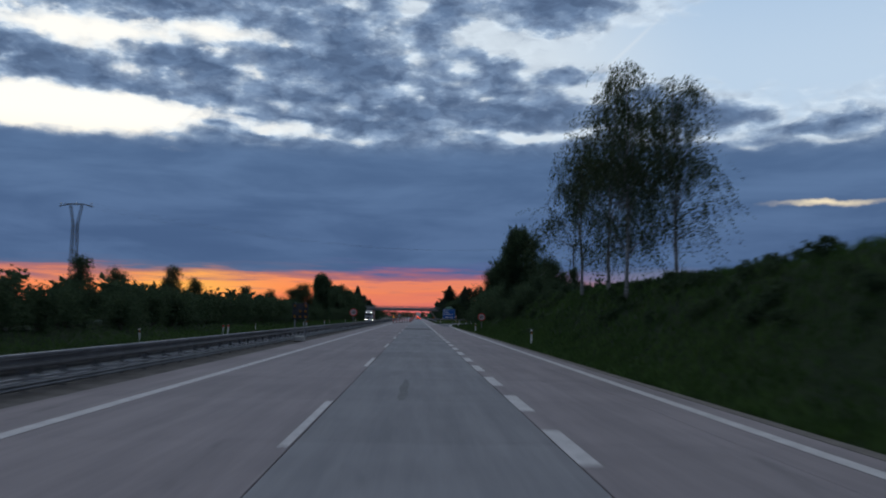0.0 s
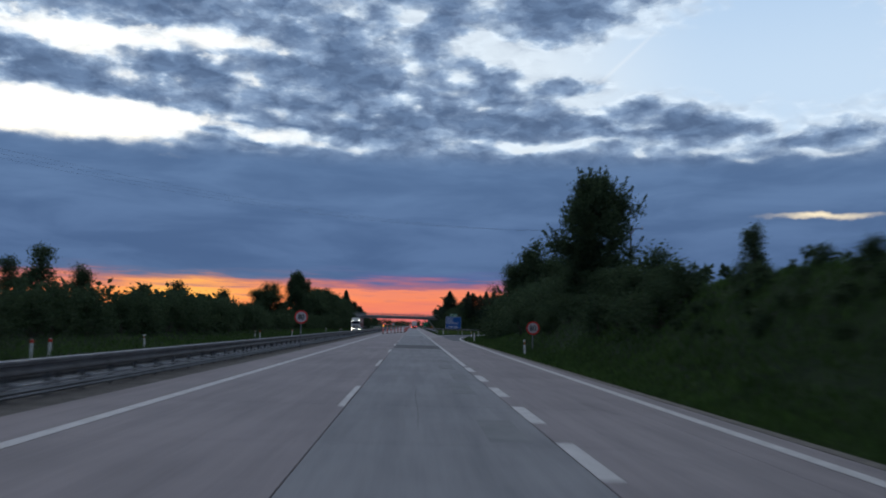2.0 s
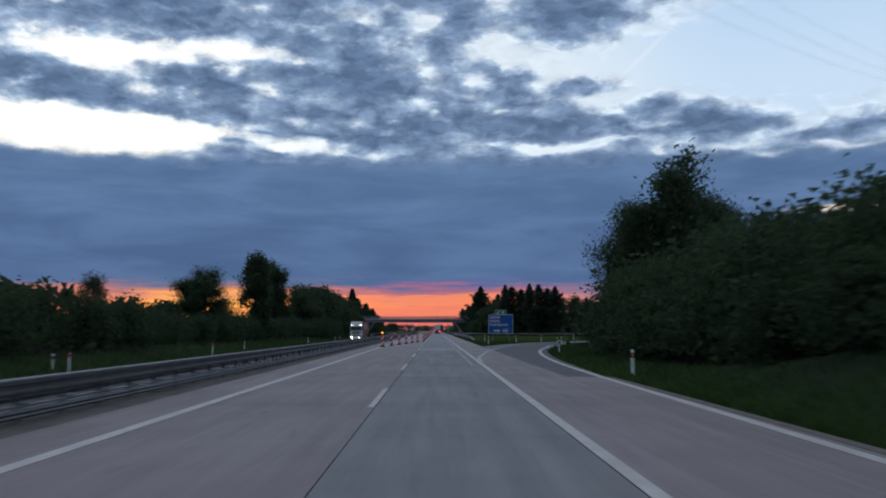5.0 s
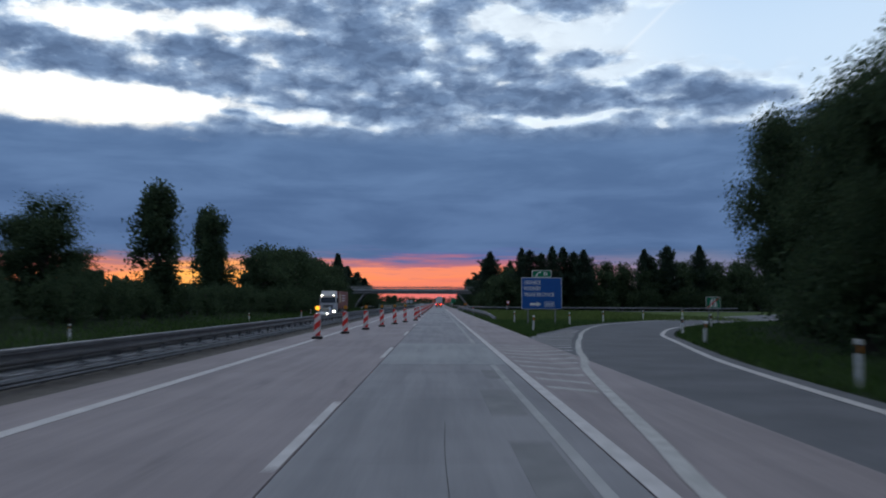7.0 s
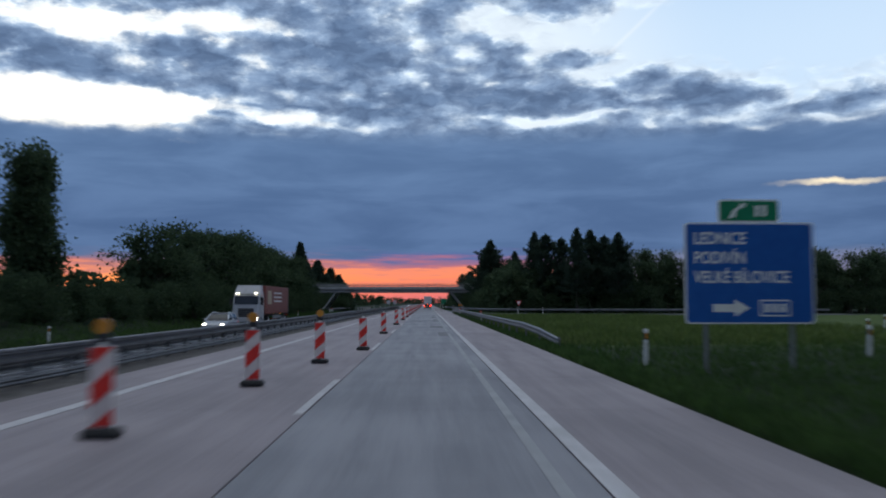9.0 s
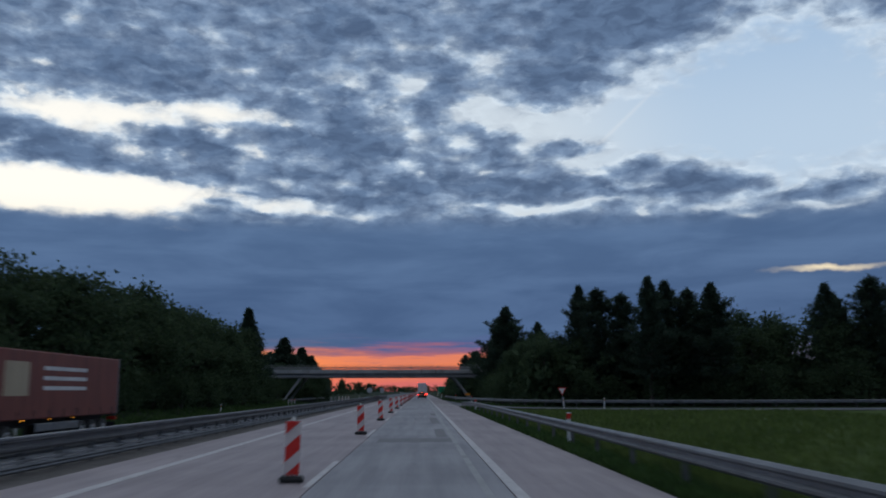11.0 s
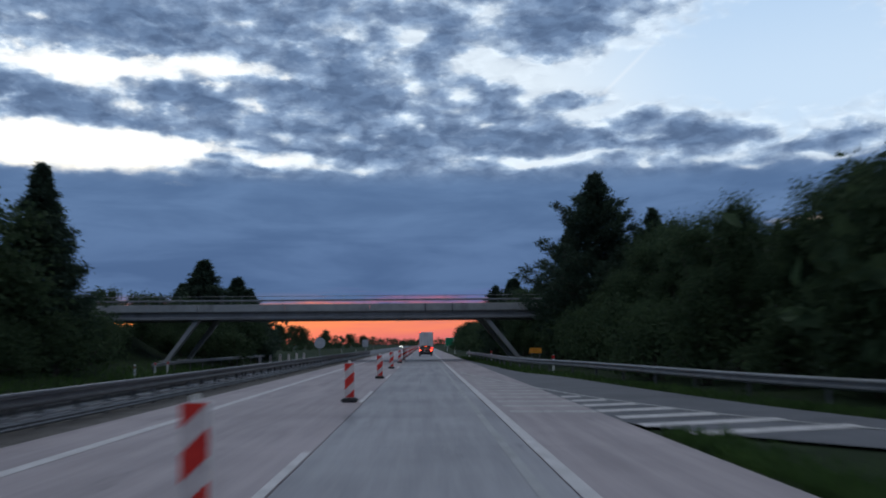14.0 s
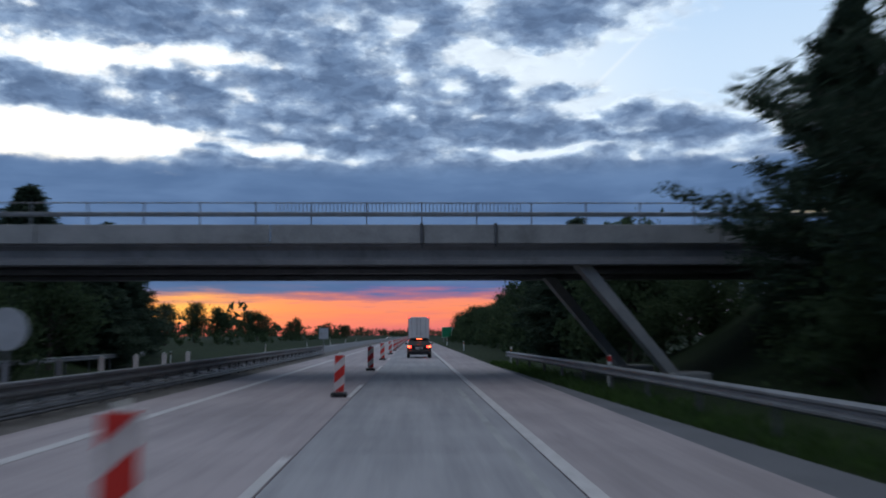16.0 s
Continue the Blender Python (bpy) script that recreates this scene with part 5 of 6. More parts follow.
grass("verge_grass", "rough grass on the verge below the bank", 30000, lambda r: (6.15 + abs(r.normal()) * 1.5, r.uniform(-4, 150)), 0.26, 41)
grass("bank_grass", "rough dark grass on the slope of the bank", 16000, lambda r: (7.0 + 6.0 * r.uniform(), r.uniform(18, 95)), 0.30, 48)
grass("ramp_grass", "grass beside the exit ramp", 12000, exit_verge, 0.25, 42)
grass("gore_grass", "grass island between motorway and exit ramp", 12000, gore, 0.22, 43)
grass("rail_grass", "long grass below the guard rail", 22000, lambda r: (4.55 + abs(r.normal()) * 0.55, r.uniform(214, 362)), 0.22, 44)
grass("field_grass", "long meadow grass of the field", 40000, lambda r: (5.5 + 26 * r.uniform() ** 1.6, r.uniform(250, 340)), 0.34, 45, M_MEADOW)
grass("merge_grass", "grass strip below the outer guard rail", 9000, lambda r: (lambda y: (along(ENTRY_R, y) + 0.15 + abs(r.normal()) * 0.8, y))(r.uniform(360, 455)), 0.24, 46)
grass("far_verge_grass", "long grass on the verge of the opposite carriageway", 22000, lambda r: (-20.7 - abs(r.normal()) * 2.4, r.uniform(15, 440)), 0.40, 47)

# ---------------------------------------------------------------- bridge


def build_bridge():
    b = thing("road_bridge", "grey concrete overpass on slanted struts across the motorway", "bridge")
    y0, y1 = 433.0, 443.2
    x0, x1 = -43.0, 27.0
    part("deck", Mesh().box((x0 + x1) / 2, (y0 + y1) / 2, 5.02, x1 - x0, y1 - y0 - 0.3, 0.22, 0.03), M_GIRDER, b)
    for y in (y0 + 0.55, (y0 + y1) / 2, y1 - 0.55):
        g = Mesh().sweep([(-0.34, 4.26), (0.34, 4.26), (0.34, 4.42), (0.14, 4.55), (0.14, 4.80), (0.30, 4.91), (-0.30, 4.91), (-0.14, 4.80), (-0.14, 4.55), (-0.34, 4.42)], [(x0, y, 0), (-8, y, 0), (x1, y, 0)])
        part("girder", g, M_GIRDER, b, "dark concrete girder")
    xs = [x0, -32.0, -22.2, -13.6, -5.2, 0.35, 3.05, 11.4, 19.6, x1]
    for y, s in ((y0 + 0.12, -1), (y1 - 0.12, 1)):
        for a, c in zip(xs, xs[1:]):
            part("fascia_panel", Mesh().box((a + c) / 2, y, 5.36, c - a - 0.05, 0.24, 0.70, 0.02), M_BRIDGE, b, "pale concrete edge panel")
        # parapet rails
        part("parapet_rail", Mesh().box((x0 + x1) / 2, y + 0.02, 6.10, x1 - x0, 0.16, 0.16, 0.03), M_STEEL, b)
        part("parapet_rail", Mesh().tube([(x0, y, 6.52), (x1, y, 6.52)], 0.024, 8), M_STEEL, b)
        post = Mesh().box(0, 0, 0.42, 0.045, 0.07, 0.86, 0.01).data("parapet_post", M_STEEL)
        x = x0 + 0.9
        while x < x1:
            o = part("parapet_post", post, None, b)
            o.location = (x, y, 5.70)
            x += 2.02
        bars = Mesh()
        x = -5.0
        while x < 4.0:
            bars.box(x, y, 6.34, 0.02, 0.02, 0.34)
            x += 0.14
        part("infill_bars", bars, M_STEEL, b)
    for y in (y0 + 1.1, y1 - 1.1):
        for (xt, xf) in ((6.45, 9.95), (-22.4, -25.6)):
            d = math.copysign(1, xf - xt)
            s = Mesh()
            w = 0.42
            v = []
            for (x, z, k) in ((xt - d * 0.1, 4.32, 0.30), (xf, -0.1, 0.24)):
                v.append([(x - k * 0.9, y - w, z), (x + k * 0.9, y - w, z), (x + k * 0.9, y + w, z), (x - k * 0.9, y + w, z)])
            s.v = v[0] + v[1]
            s.f = [(0, 1, 2, 3), (7, 6, 5, 4)] + [(i, (i + 1) % 4, 4 + (i + 1) % 4, 4 + i) for i in range(4)]
            part("strut", s, M_BRIDGE, b, "slanted concrete strut")
            part("footing", Mesh().box(xf + d * 0.3, y, 0.02, 1.5, 1.4, 0.5, 0.05), M_BRIDGE, b)
    for x in (x0 + 1.0, x1 - 1.0):
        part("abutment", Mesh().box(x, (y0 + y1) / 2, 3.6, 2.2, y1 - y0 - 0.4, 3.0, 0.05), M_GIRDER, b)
    for x in (0.32, 3.02):
        part("drain_pipe", Mesh().tube([(x, y0 - 0.06, 5.75), (x, y0 - 0.06, 5.0), (x, y0 - 0.02, 4.85)], 0.06, 8), M_DARKSTEEL, b)


build_bridge()

# ---------------------------------------------------------------- road furniture


def clip(outline, lo, hi):
    """The part of an outline between two heights."""
    for edge, sign in ((lo, 1), (hi, -1)):
        out = []
        for (u0, w0), (u1, w1) in zip(outline, outline[1:] + outline[:1]):
            a, b = (w0 - edge) * sign, (w1 - edge) * sign
            if a >= 0:
                out.append((u0, w0))
            if a * b < 0:
                t = a / (a - b)
                out.append((u0 + (u1 - u0) * t, edge))
        outline = out
    return outline


def make_beacon(lamp, lens=None):
    """A red and white lane-closure board on a rubber foot, with a warning lamp where lamp is set."""
    label = "red and white striped lane-closure board with unlit lamp" if lens else "red and white striped lane-closure board with glowing amber lamp" if lamp else "red and white striped lane-closure board on rubber foot"
    b = thing("traffic_beacon", label, "traffic beacon", "lane-closure boards")
    part("foot", Mesh().box(0, 0.02, 0.06, 0.46, 0.40, 0.12, 0.04), M_RUBBER, b, "black rubber foot")
    m = Matrix.Translation((0, -0.03, 0.64))
    part("board", Mesh().plate(rounded(0.29, 1.02, 0.05), 0.05, m), M_BOARD, b)
    for k in range(3):
        z = -0.79 + k * 0.52
        part("stripe", Mesh().plate(clip([(-0.138, z), (0.138, z + 0.25), (0.138, z + 0.53), (-0.138, z + 0.28)], -0.495, 0.495), 0.004, m @ Matrix.Translation((0, -0.006, 0))), M_RED, b)
    part("socket", Mesh().box(0, 0.03, 0.17, 0.12, 0.10, 0.14, 0.01), M_RUBBER, b)
    part("cap", Mesh().tube([(0, 0, 1.15), (0, 0, 1.22)], 0.035, 8), M_SHEET, b)
    if lamp:
        part("lamp_housing", Mesh().box(0, 0.01, 1.26, 0.16, 0.12, 0.12, 0.02), M_BLACK, b)
        d = [(0.10 * math.cos(a), 0.10 * math.sin(a)) for a in np.linspace(0, 6.283, 17)[:-1]]
        part("lamp", Mesh().plate(d, 0.05, Matrix.Translation((0, -0.05, 1.40))), lens or M_AMBER, b, "amber warning lamp")
    return b


def build_beacons():
    lit_one, unlit, plain = make_beacon(True), make_beacon(True, M_LENS), make_beacon(False)
    lit_one.matrix_basis = pose(-5.5, 204.6, 0)
    unlit.matrix_basis = pose(-5.5 + 0.545, 204.6 + 6.83, 0.0, 0, 0, 3)
    for k in range(2, 6):
        copy_thing(unlit, pose(-5.5 + 0.545 * k, 204.6 + 6.83 * k, 0.0, 0, 0, plant_rng.uniform(-5, 5)))
    plain.matrix_basis = pose(-2.06, 245.6, 0)
    for k in range(6):
        copy_thing(plain, pose(-17.0 + 0.25 * k, 438.6 + 5.0 * k, -0.56, 0, 0, 180 + plant_rng.uniform(-9, 9)))
    for y in [262.4, 282.4, 301.0, 318.0, 336.2, 354.0] + [371.6 + 18 * k for k in range(20)]:
        copy_thing(plain, pose(-2.09 + plant_rng.uniform(-0.05, 0.05), y, 0.0, 0, plant_rng.uniform(-1.5, 1.5), plant_rng.uniform(-7, 7)))


build_beacons()


def make_guide_post():
    g = thing("guide_post", "white plastic roadside guide post with black band", "guide post", "roadside guide posts")
    part("shaft", Mesh().box(0, 0, 0.50, 0.12, 0.10, 1.06, 0.025), M_WHITE, g)
    part("band", Mesh().box(0, 0, 0.82, 0.125, 0.105, 0.22, 0.02), M_BLACK, g, "black band")
    part("reflector", Mesh().box(0, -0.055, 0.82, 0.045, 0.012, 0.15, 0.004), M_ORANGE, g)
    return g


def make_delineator():
    g = thing("delineator", "short red and white post at the guard rail", "guide post", "short posts at the rails")
    part("shaft", Mesh().box(0, 0, 0.5, 0.14, 0.05, 1.1, 0.015), M_WHITE, g)
    part("red_top", Mesh().box(0, 0, 0.93, 0.145, 0.055, 0.20, 0.01), M_RED, g)
    return g


def build_posts():
    g = make_guide_post()
    spots = [(7.0, 54.6), (6.75, 102.6), (6.9, 150.5), (8.75, 183.0), (11.15, 201.6), (13.0, 211.6), (19.0, 226.0)]
    spots += [(5.53, 216.3), (10.1, 232.3), (14.5, 242.2), (21.1, 255.4), (28.8, 268.5), (6.4, 238.8)]
    spots += [(5.6, 452), (5.6, 500), (5.6, 550), (15.2, 358.5), (19, 356.5)]
    spots += [(-21.4, 20 + 49.0 * k) for k in range(9)] + [(-21.4, 480 + 50 * k) for k in range(6)]
    g.matrix_basis = pose(spots[0][0], spots[0][1], ground_z(*spots[0]))
    for x, y in spots[1:]:
        copy_thing(g, pose(x, y, ground_z(x, y), plant_rng.uniform(-3, 3), plant_rng.uniform(-3, 3), 0))
    d = make_delineator()
    spots = [(5.2, 295.0), (5.15, 345.0), (7.75, 397.5), (6.65, 431.0), (-20.9, 96), (-20.9, 98.4), (-20.9, 168), (-20.9, 200), (-20.9, 300), (-21.7, 418), (-21.7, 421.5)]
    d.matrix_basis = pose(spots[0][0], spots[0][1], ground_z(*spots[0]))
    for x, y in spots[1:]:
        copy_thing(d, pose(x, y, ground_z(x, y), 0, plant_rng.uniform(-2, 2), 0))


build_posts()


def pole(parent, x, y, z0, z1, r=0.04):
    return part("pole", Mesh().tube([(x, y, z0), (x, y, z1)], r, 10), M_STEEL, parent, "galvanised pole")


def speed_sign(x, y, z, turn=0.0):
    s = thing("speed_limit_sign", "round eighty speed limit sign with red rim on a pole", "road sign", "speed limit signs", at=pose(x, y, 0, 0, 0, turn))
    m = Matrix.Translation((0, 0, z))
    g = ground_z(x, y)
    part("plate", Mesh().plate(circle(0.44), 0.02, m), M_RED, s, "red rim plate")
    part("face", Mesh().plate(circle(0.345), 0.004, m @ Matrix.Translation((0, -0.005, 0))), M_SIGNFACE, s)
    letters("80", 0.50, M_BLACK, s, Matrix.Translation((0, -0.008, z - 0.17)), "numerals", "CENTER", 0.85)
    pole(s, 0, 0.05, g - 0.2, z + 0.35)
    return s


speed_sign(7.6, 105.4, 1.72)
speed_sign(-7.7, 106.0, 2.02)


def exit_sign():
    s = thing("exit_sign", "blue motorway exit sign with white place names and arrow", "road sign", at=pose(8.37, 236.0, 0))
    w, h, zc = 3.28, 2.56, 2.44
    m = Matrix.Translation((0, 0, zc))
    part("panel", Mesh().plate(rounded(w, h, 0.10), 0.05, m), M_SHEET, s, "white border")
    part("face", Mesh().plate(rounded(w - 0.08, h - 0.08, 0.08), 0.004, m @ Matrix.Translation((0, -0.006, 0))), M_BLUE, s, "blue sign face")
    for text, dz in (("LEDNICE", 0.74), ("PODIVÍN", 0.25), ("VELKÉ BÍLOVICE", -0.24)):
        letters(text, 0.42, M_SHEET, s, Matrix.Translation((-1.42, -0.012, zc + dz)), "place_name", "LEFT", 0.80)
    arrow = [(-0.95, -0.98), (-0.40, -0.98), (-0.40, -1.10), (-0.02, -0.88), (-0.40, -0.66), (-0.40, -0.78), (-0.95, -0.78)]
    part("arrow", Mesh().plate(arrow, 0.004, m @ Matrix.Translation((0, -0.011, 0))), M_SHEET, s, "white arrow")
    part("number_box", Mesh().plate(rounded(0.78, 0.42, 0.04), 0.004, m @ Matrix.Translation((0.62, -0.011, -0.88))), M_SHEET, s)
    part("number_field", Mesh().plate(rounded(0.70, 0.34, 0.03), 0.004, m @ Matrix.Translation((0.62, -0.016, -0.88))), M_BLUE, s)
    for k in range(3):
        part("number_bar", Mesh().plate(rounded(0.13, 0.22, 0.02), 0.004, m @ Matrix.Translation((0.42 + 0.2 * k, -0.021, -0.88))), M_SHEET, s)
    tab = Matrix.Translation((0.0, 0, zc + h / 2 + 0.30))
    part("tab", Mesh().plate(rounded(1.56, 0.58, 0.08), 0.04, tab), M_SHEET, s)
    part("tab_face", Mesh().plate(rounded(1.48, 0.50, 0.07), 0.004, tab @ Matrix.Translation((0, -0.006, 0))), M_GREEN, s, "green exit tab")
    ramp_mark = [(-0.52, -0.18), (-0.36, -0.18), (-0.30, 0.0), (-0.16, 0.10), (-0.12, 0.05), (-0.06, 0.19), (-0.26, 0.18), (-0.21, 0.14), (-0.38, 0.04)]
    part("exit_symbol", Mesh().plate(ramp_mark, 0.004, tab @ Matrix.Translation((0, -0.011, 0))), M_SHEET, s)
    for k in range(2):
        part("number_bar", Mesh().plate(rounded(0.11, 0.28, 0.02), 0.004, tab @ Matrix.Translation((0.22 + 0.18 * k, -0.011, 0))), M_SHEET, s)
    for x in (-1.1, 1.1):
        pole(s, x, 0.12, -0.4, zc + h / 2, 0.06)
    for z in (zc - 0.8, zc + 0.8):
        part("brace", Mesh().box(0, 0.08, z, w - 0.3, 0.05, 0.08, 0.01), M_STEEL, s)


exit_sign()


def end_sign():
    s = thing("motorway_end_sign", "small green end-of-motorway sign with a red slash", "road sign", at=pose(22.6, 237.0, 0, 0, 0, -15))
    m = Matrix.Translation((0, 0, 1.75))
    part("panel", Mesh().plate(rounded(1.15, 0.95, 0.06), 0.03, m), M_SHEET, s)
    part("face", Mesh().plate(rounded(1.07, 0.87, 0.05), 0.004, m @ Matrix.Translation((0, -0.006, 0))), M_GREEN, s)
    for d in (-1, 1):
        part("road_symbol", Mesh().plate([(d * 0.06, -0.36), (d * 0.34, -0.36), (d * 0.14, 0.34), (d * 0.04, 0.34)][::d], 0.004, m @ Matrix.Translation((0, -0.011, 0))), M_SHEET, s)
    part("slash", Mesh().plate([(-0.50, -0.40), (-0.40, -0.42), (0.50, 0.40), (0.40, 0.42)], 0.004, m @ Matrix.Translation((0, -0.016, 0))), M_RED, s, "red slash")
    pole(s, -0.35, 0.06, 0, 1.9)
    pole(s, 0.35, 0.06, 0, 1.9)


end_sign()


def small_signs():
    y = thing("yield_sign", "red-rimmed white give-way triangle on a pole", "road sign", at=pose(15.9, 364.0, 0))
    m = Matrix.Translation((0, 0, 1.62))
    part("plate", Mesh().plate([(-0.52, 0.42), (0.0, -0.48), (0.52, 0.42)], 0.02, m), M_RED, y, "red rim")
    part("face", Mesh().plate([(-0.35, 0.32), (0.0, -0.28), (0.35, 0.32)], 0.004, m @ Matrix.Translation((0, -0.005, 0))), M_SHEET, y)
    pole(y, 0, 0.05, -0.2, 1.9)
    d = thing("detour_sign", "small orange diversion sign behind the guard rail", "road sign", at=pose(7.45, 403.2, 0))
    m = Matrix.Translation((0, 0, 1.20))
    part("panel", Mesh().plate(rounded(0.80, 0.34, 0.03), 0.02, m), M_ORANGE, d)
    for dz, w in ((0.06, 0.42), (-0.06, 0.5)):
        part("text_bar", Mesh().plate(rounded(w, 0.028, 0.012), 0.004, m @ Matrix.Translation((0, -0.005, dz))), M_LENS, d)
    for x in (-0.25, 0.25):
        pole(d, x, 0.05, -0.3, 1.3, 0.025)
    # backs of signs for the other direction
    r = thing("sign_back", "grey back of a round sign on a pole in the median", "road sign", at=pose(-8.6, 420.0, 0))
    part("plate", Mesh().plate(circle(0.46), 0.02, Matrix.Translation((0, 0, 1.85))), M_SIGNBACK, r)
    pole(r, 0, 0.05, -0.3, 2.1)
    q = thing("sign_back", "grey back of a square sign beyond the bridge", "road sign", at=pose(-10.0, 500.0, 0))
    part("plate", Mesh().plate(rounded(1.0, 1.2, 0.05), 0.03, Matrix.Translation((0, 0, 1.9))), M_SIGNBACK, q)
    pole(q, 0, 0.06, -0.5, 2.3)
    f = thing("green_sign", "green motorway sign in the distance beside the road", "road sign", at=pose(8.2, 620.0, 0))
    part("panel", Mesh().plate(rounded(2.6, 2.6, 0.1), 0.04, Matrix.Translation((0, 0, 2.3))), M_SHEET, f)
    part("face", Mesh().plate(rounded(2.45, 2.45, 0.1), 0.004, Matrix.Translation((0, -0.006, 2.3))), M_GREEN, f)
    for x in (-0.8, 0.8):
        pole(f, x, 0.1, -0.2, 3.2, 0.05)


small_signs()


def arrow_board():
    """The lamp board that announces the lane closure, on a concrete block in the median."""
    a = thing("arrow_board", "lane-closure lamp board on a concrete block at the median", "warning board", at=pose(-7.25, ARROW_Y, 0))
    part("block", Mesh().box(0, 0, 0.17, 0.62, 0.9, 0.34, 0.06), M_BRIDGE, a, "pale concrete block")
    for x in (-0.32, 0.32):
        part("upright", Mesh().box(x, 0, 1.35, 0.06, 0.06, 2.1, 0.01), M_STEEL, a)
    m = Matrix.Translation((0, -0.05, 1.86))
    part("panel", Mesh().plate(rounded(0.95, 0.95, 0.05), 0.06, m), M_BLACK, a, "black lamp panel")
    for u, w in ((-0.33, 0.33), (0.33, 0.33), (0.0, 0.0), (0.33, 0.0), (-0.33, -0.33), (0.0, -0.33), (0.33, -0.33)):
        part("hood", Mesh().tube([(u, -0.05, 1.86 + w), (u, -0.16, 1.86 + w)], [0.088, 0.088], 12, False), M_BLACK, a)
        part("lamp", Mesh().plate(circle(0.072, 14), 0.03, m @ Matrix.Translation((u, -0.035, w))), M_LENS, a, "unlit amber lamp")


ARROW_Y = 54.6
arrow_board()


def pylon(x, y, top, label):
    p = thing("power_pole", label, "power pole", "power line poles", at=pose(x, y, 0))
    g = ground_z(x, y) - 0.3
    part("mast", Mesh().tube([(0, 0, g), (0, 0, top - 0.5)], [0.24, 0.13], 10), M_DARKSTEEL, p)
    for d in (-1, 1):
        part("arm", Mesh().tube([(0, 0, top - 0.95), (d * 0.62, 0, top - 0.1)], [0.07, 0.05], 6), M_DARKSTEEL, p)
    part("crossarm", Mesh().box(0, 0, top - 0.08, 3.6, 0.12, 0.12, 0.02), M_DARKSTEEL, p)
    for u in (-1.65, 0.0, 1.65):
        part("insulator", Mesh().tube([(u, 0, top), (u, 0, top + 0.08), (u, 0, top + 0.16), (u, 0, top + 0.26)], [0.05, 0.085, 0.05, 0.07], 8), M_WHITE, p)


def lattice_pylon(x, y, top):
    p = thing("power_pylon", "slim lattice power mast above the hedge", "power pole", "power line poles", at=pose(x, y, 0))
    g = ground_z(x, y) - 0.2
    for i in (-1, 1):
        for j in (-1, 1):
            part("leg", Mesh().tube([(0.36 * i, 0.36 * j, g), (0.24 * i, 0.24 * j, top - 2.0), (0.60 * i, 0.24 * j, top)], 0.06, 5), M_DARKSTEEL, p)
    n = 12
    for i in range(n):
        z0, z1 = g + (top - 2.0 - g) * i / n, g + (top - 2.0 - g) * (i + 1) / n
        k0, k1 = 0.36 - 0.12 * i / n, 0.36 - 0.12 * (i + 1) / n
        s = 1 if i % 2 else -1
        for j in (-1, 1):
            part("lattice_bar", Mesh().tube([(-k0 * s, k0 * j, z0), (k1 * s, k1 * j, z1)], 0.028, 4), M_DARKSTEEL, p)
    part("crossarm", Mesh().tube([(-1.75, 0, top - 0.18), (-0.8, 0, top + 0.08), (0.8, 0, top + 0.08), (1.75, 0, top - 0.18)], 0.07, 6), M_DARKSTEEL, p)
    for u in (-1.6, 0.0, 1.6):
        part("insulator", Mesh().tube([(u, 0, top - 0.05), (u, 0, top + 0.1), (u, 0, top + 0.26)], [0.05, 0.08, 0.06], 8), M_WHITE, p)


pylon(30.0, 170.0, 16.2, "concrete power pole with forked head behind the bushes")
lattice_pylon(-36.8, 95.0, 12.9)


def cables():
    for k, u in enumerate((-1.65, 0.0, 1.65)):
        a, b = Vector((30 + u, 170, 16.4)), Vector((-36.8 + u, 95, 13.1))
        pts = [a.lerp(b, t / 24) - Vector((0, 0, 3.0 * 4 * (t / 24) * (1 - t / 24))) for t in range(25)]
        c = tagged(new("power_cable", Mesh().tube(pts, 0.0045, 5).data("power_cable", M_BLACK)), "thin black power cable sagging across the motorway", "cable", "power cables")


cables()

# ---------------------------------------------------------------- vehicles


def loft(rings):
    m = Mesh()
    k = len(rings[0])
    for r in rings:
        m.v += [tuple(p) for p in r]
    for i in range(len(rings) - 1):
        for j in range(k):
            a, b = i * k + j, i * k + (j + 1) % k
            m.f.append((a, b, b + k, a + k))
    m.f.append(tuple(reversed(range(k))))
    m.f.append(tuple((len(rings) - 1) * k + j for j in range(k)))
    return m


def wheel(parent, x, y, r, w):
    t = part("wheel", Mesh().tube([(x - w / 2, y, r), (x - w / 2 + 0.02, y, r), (x + w / 2 - 0.02, y, r), (x + w / 2, y, r)], [r * 0.93, r, r, r * 0.93], 22), M_RUBBER, parent, "black tyre", True)
    s = math.copysign(1, x)
    part("rim", Mesh().tube([(x + s * w * 0.44, y, r), (x + s * w * 0.53, y, r)], [r * 0.64, r * 0.55], 16), M_CHROME, t, "alloy rim")
    return t


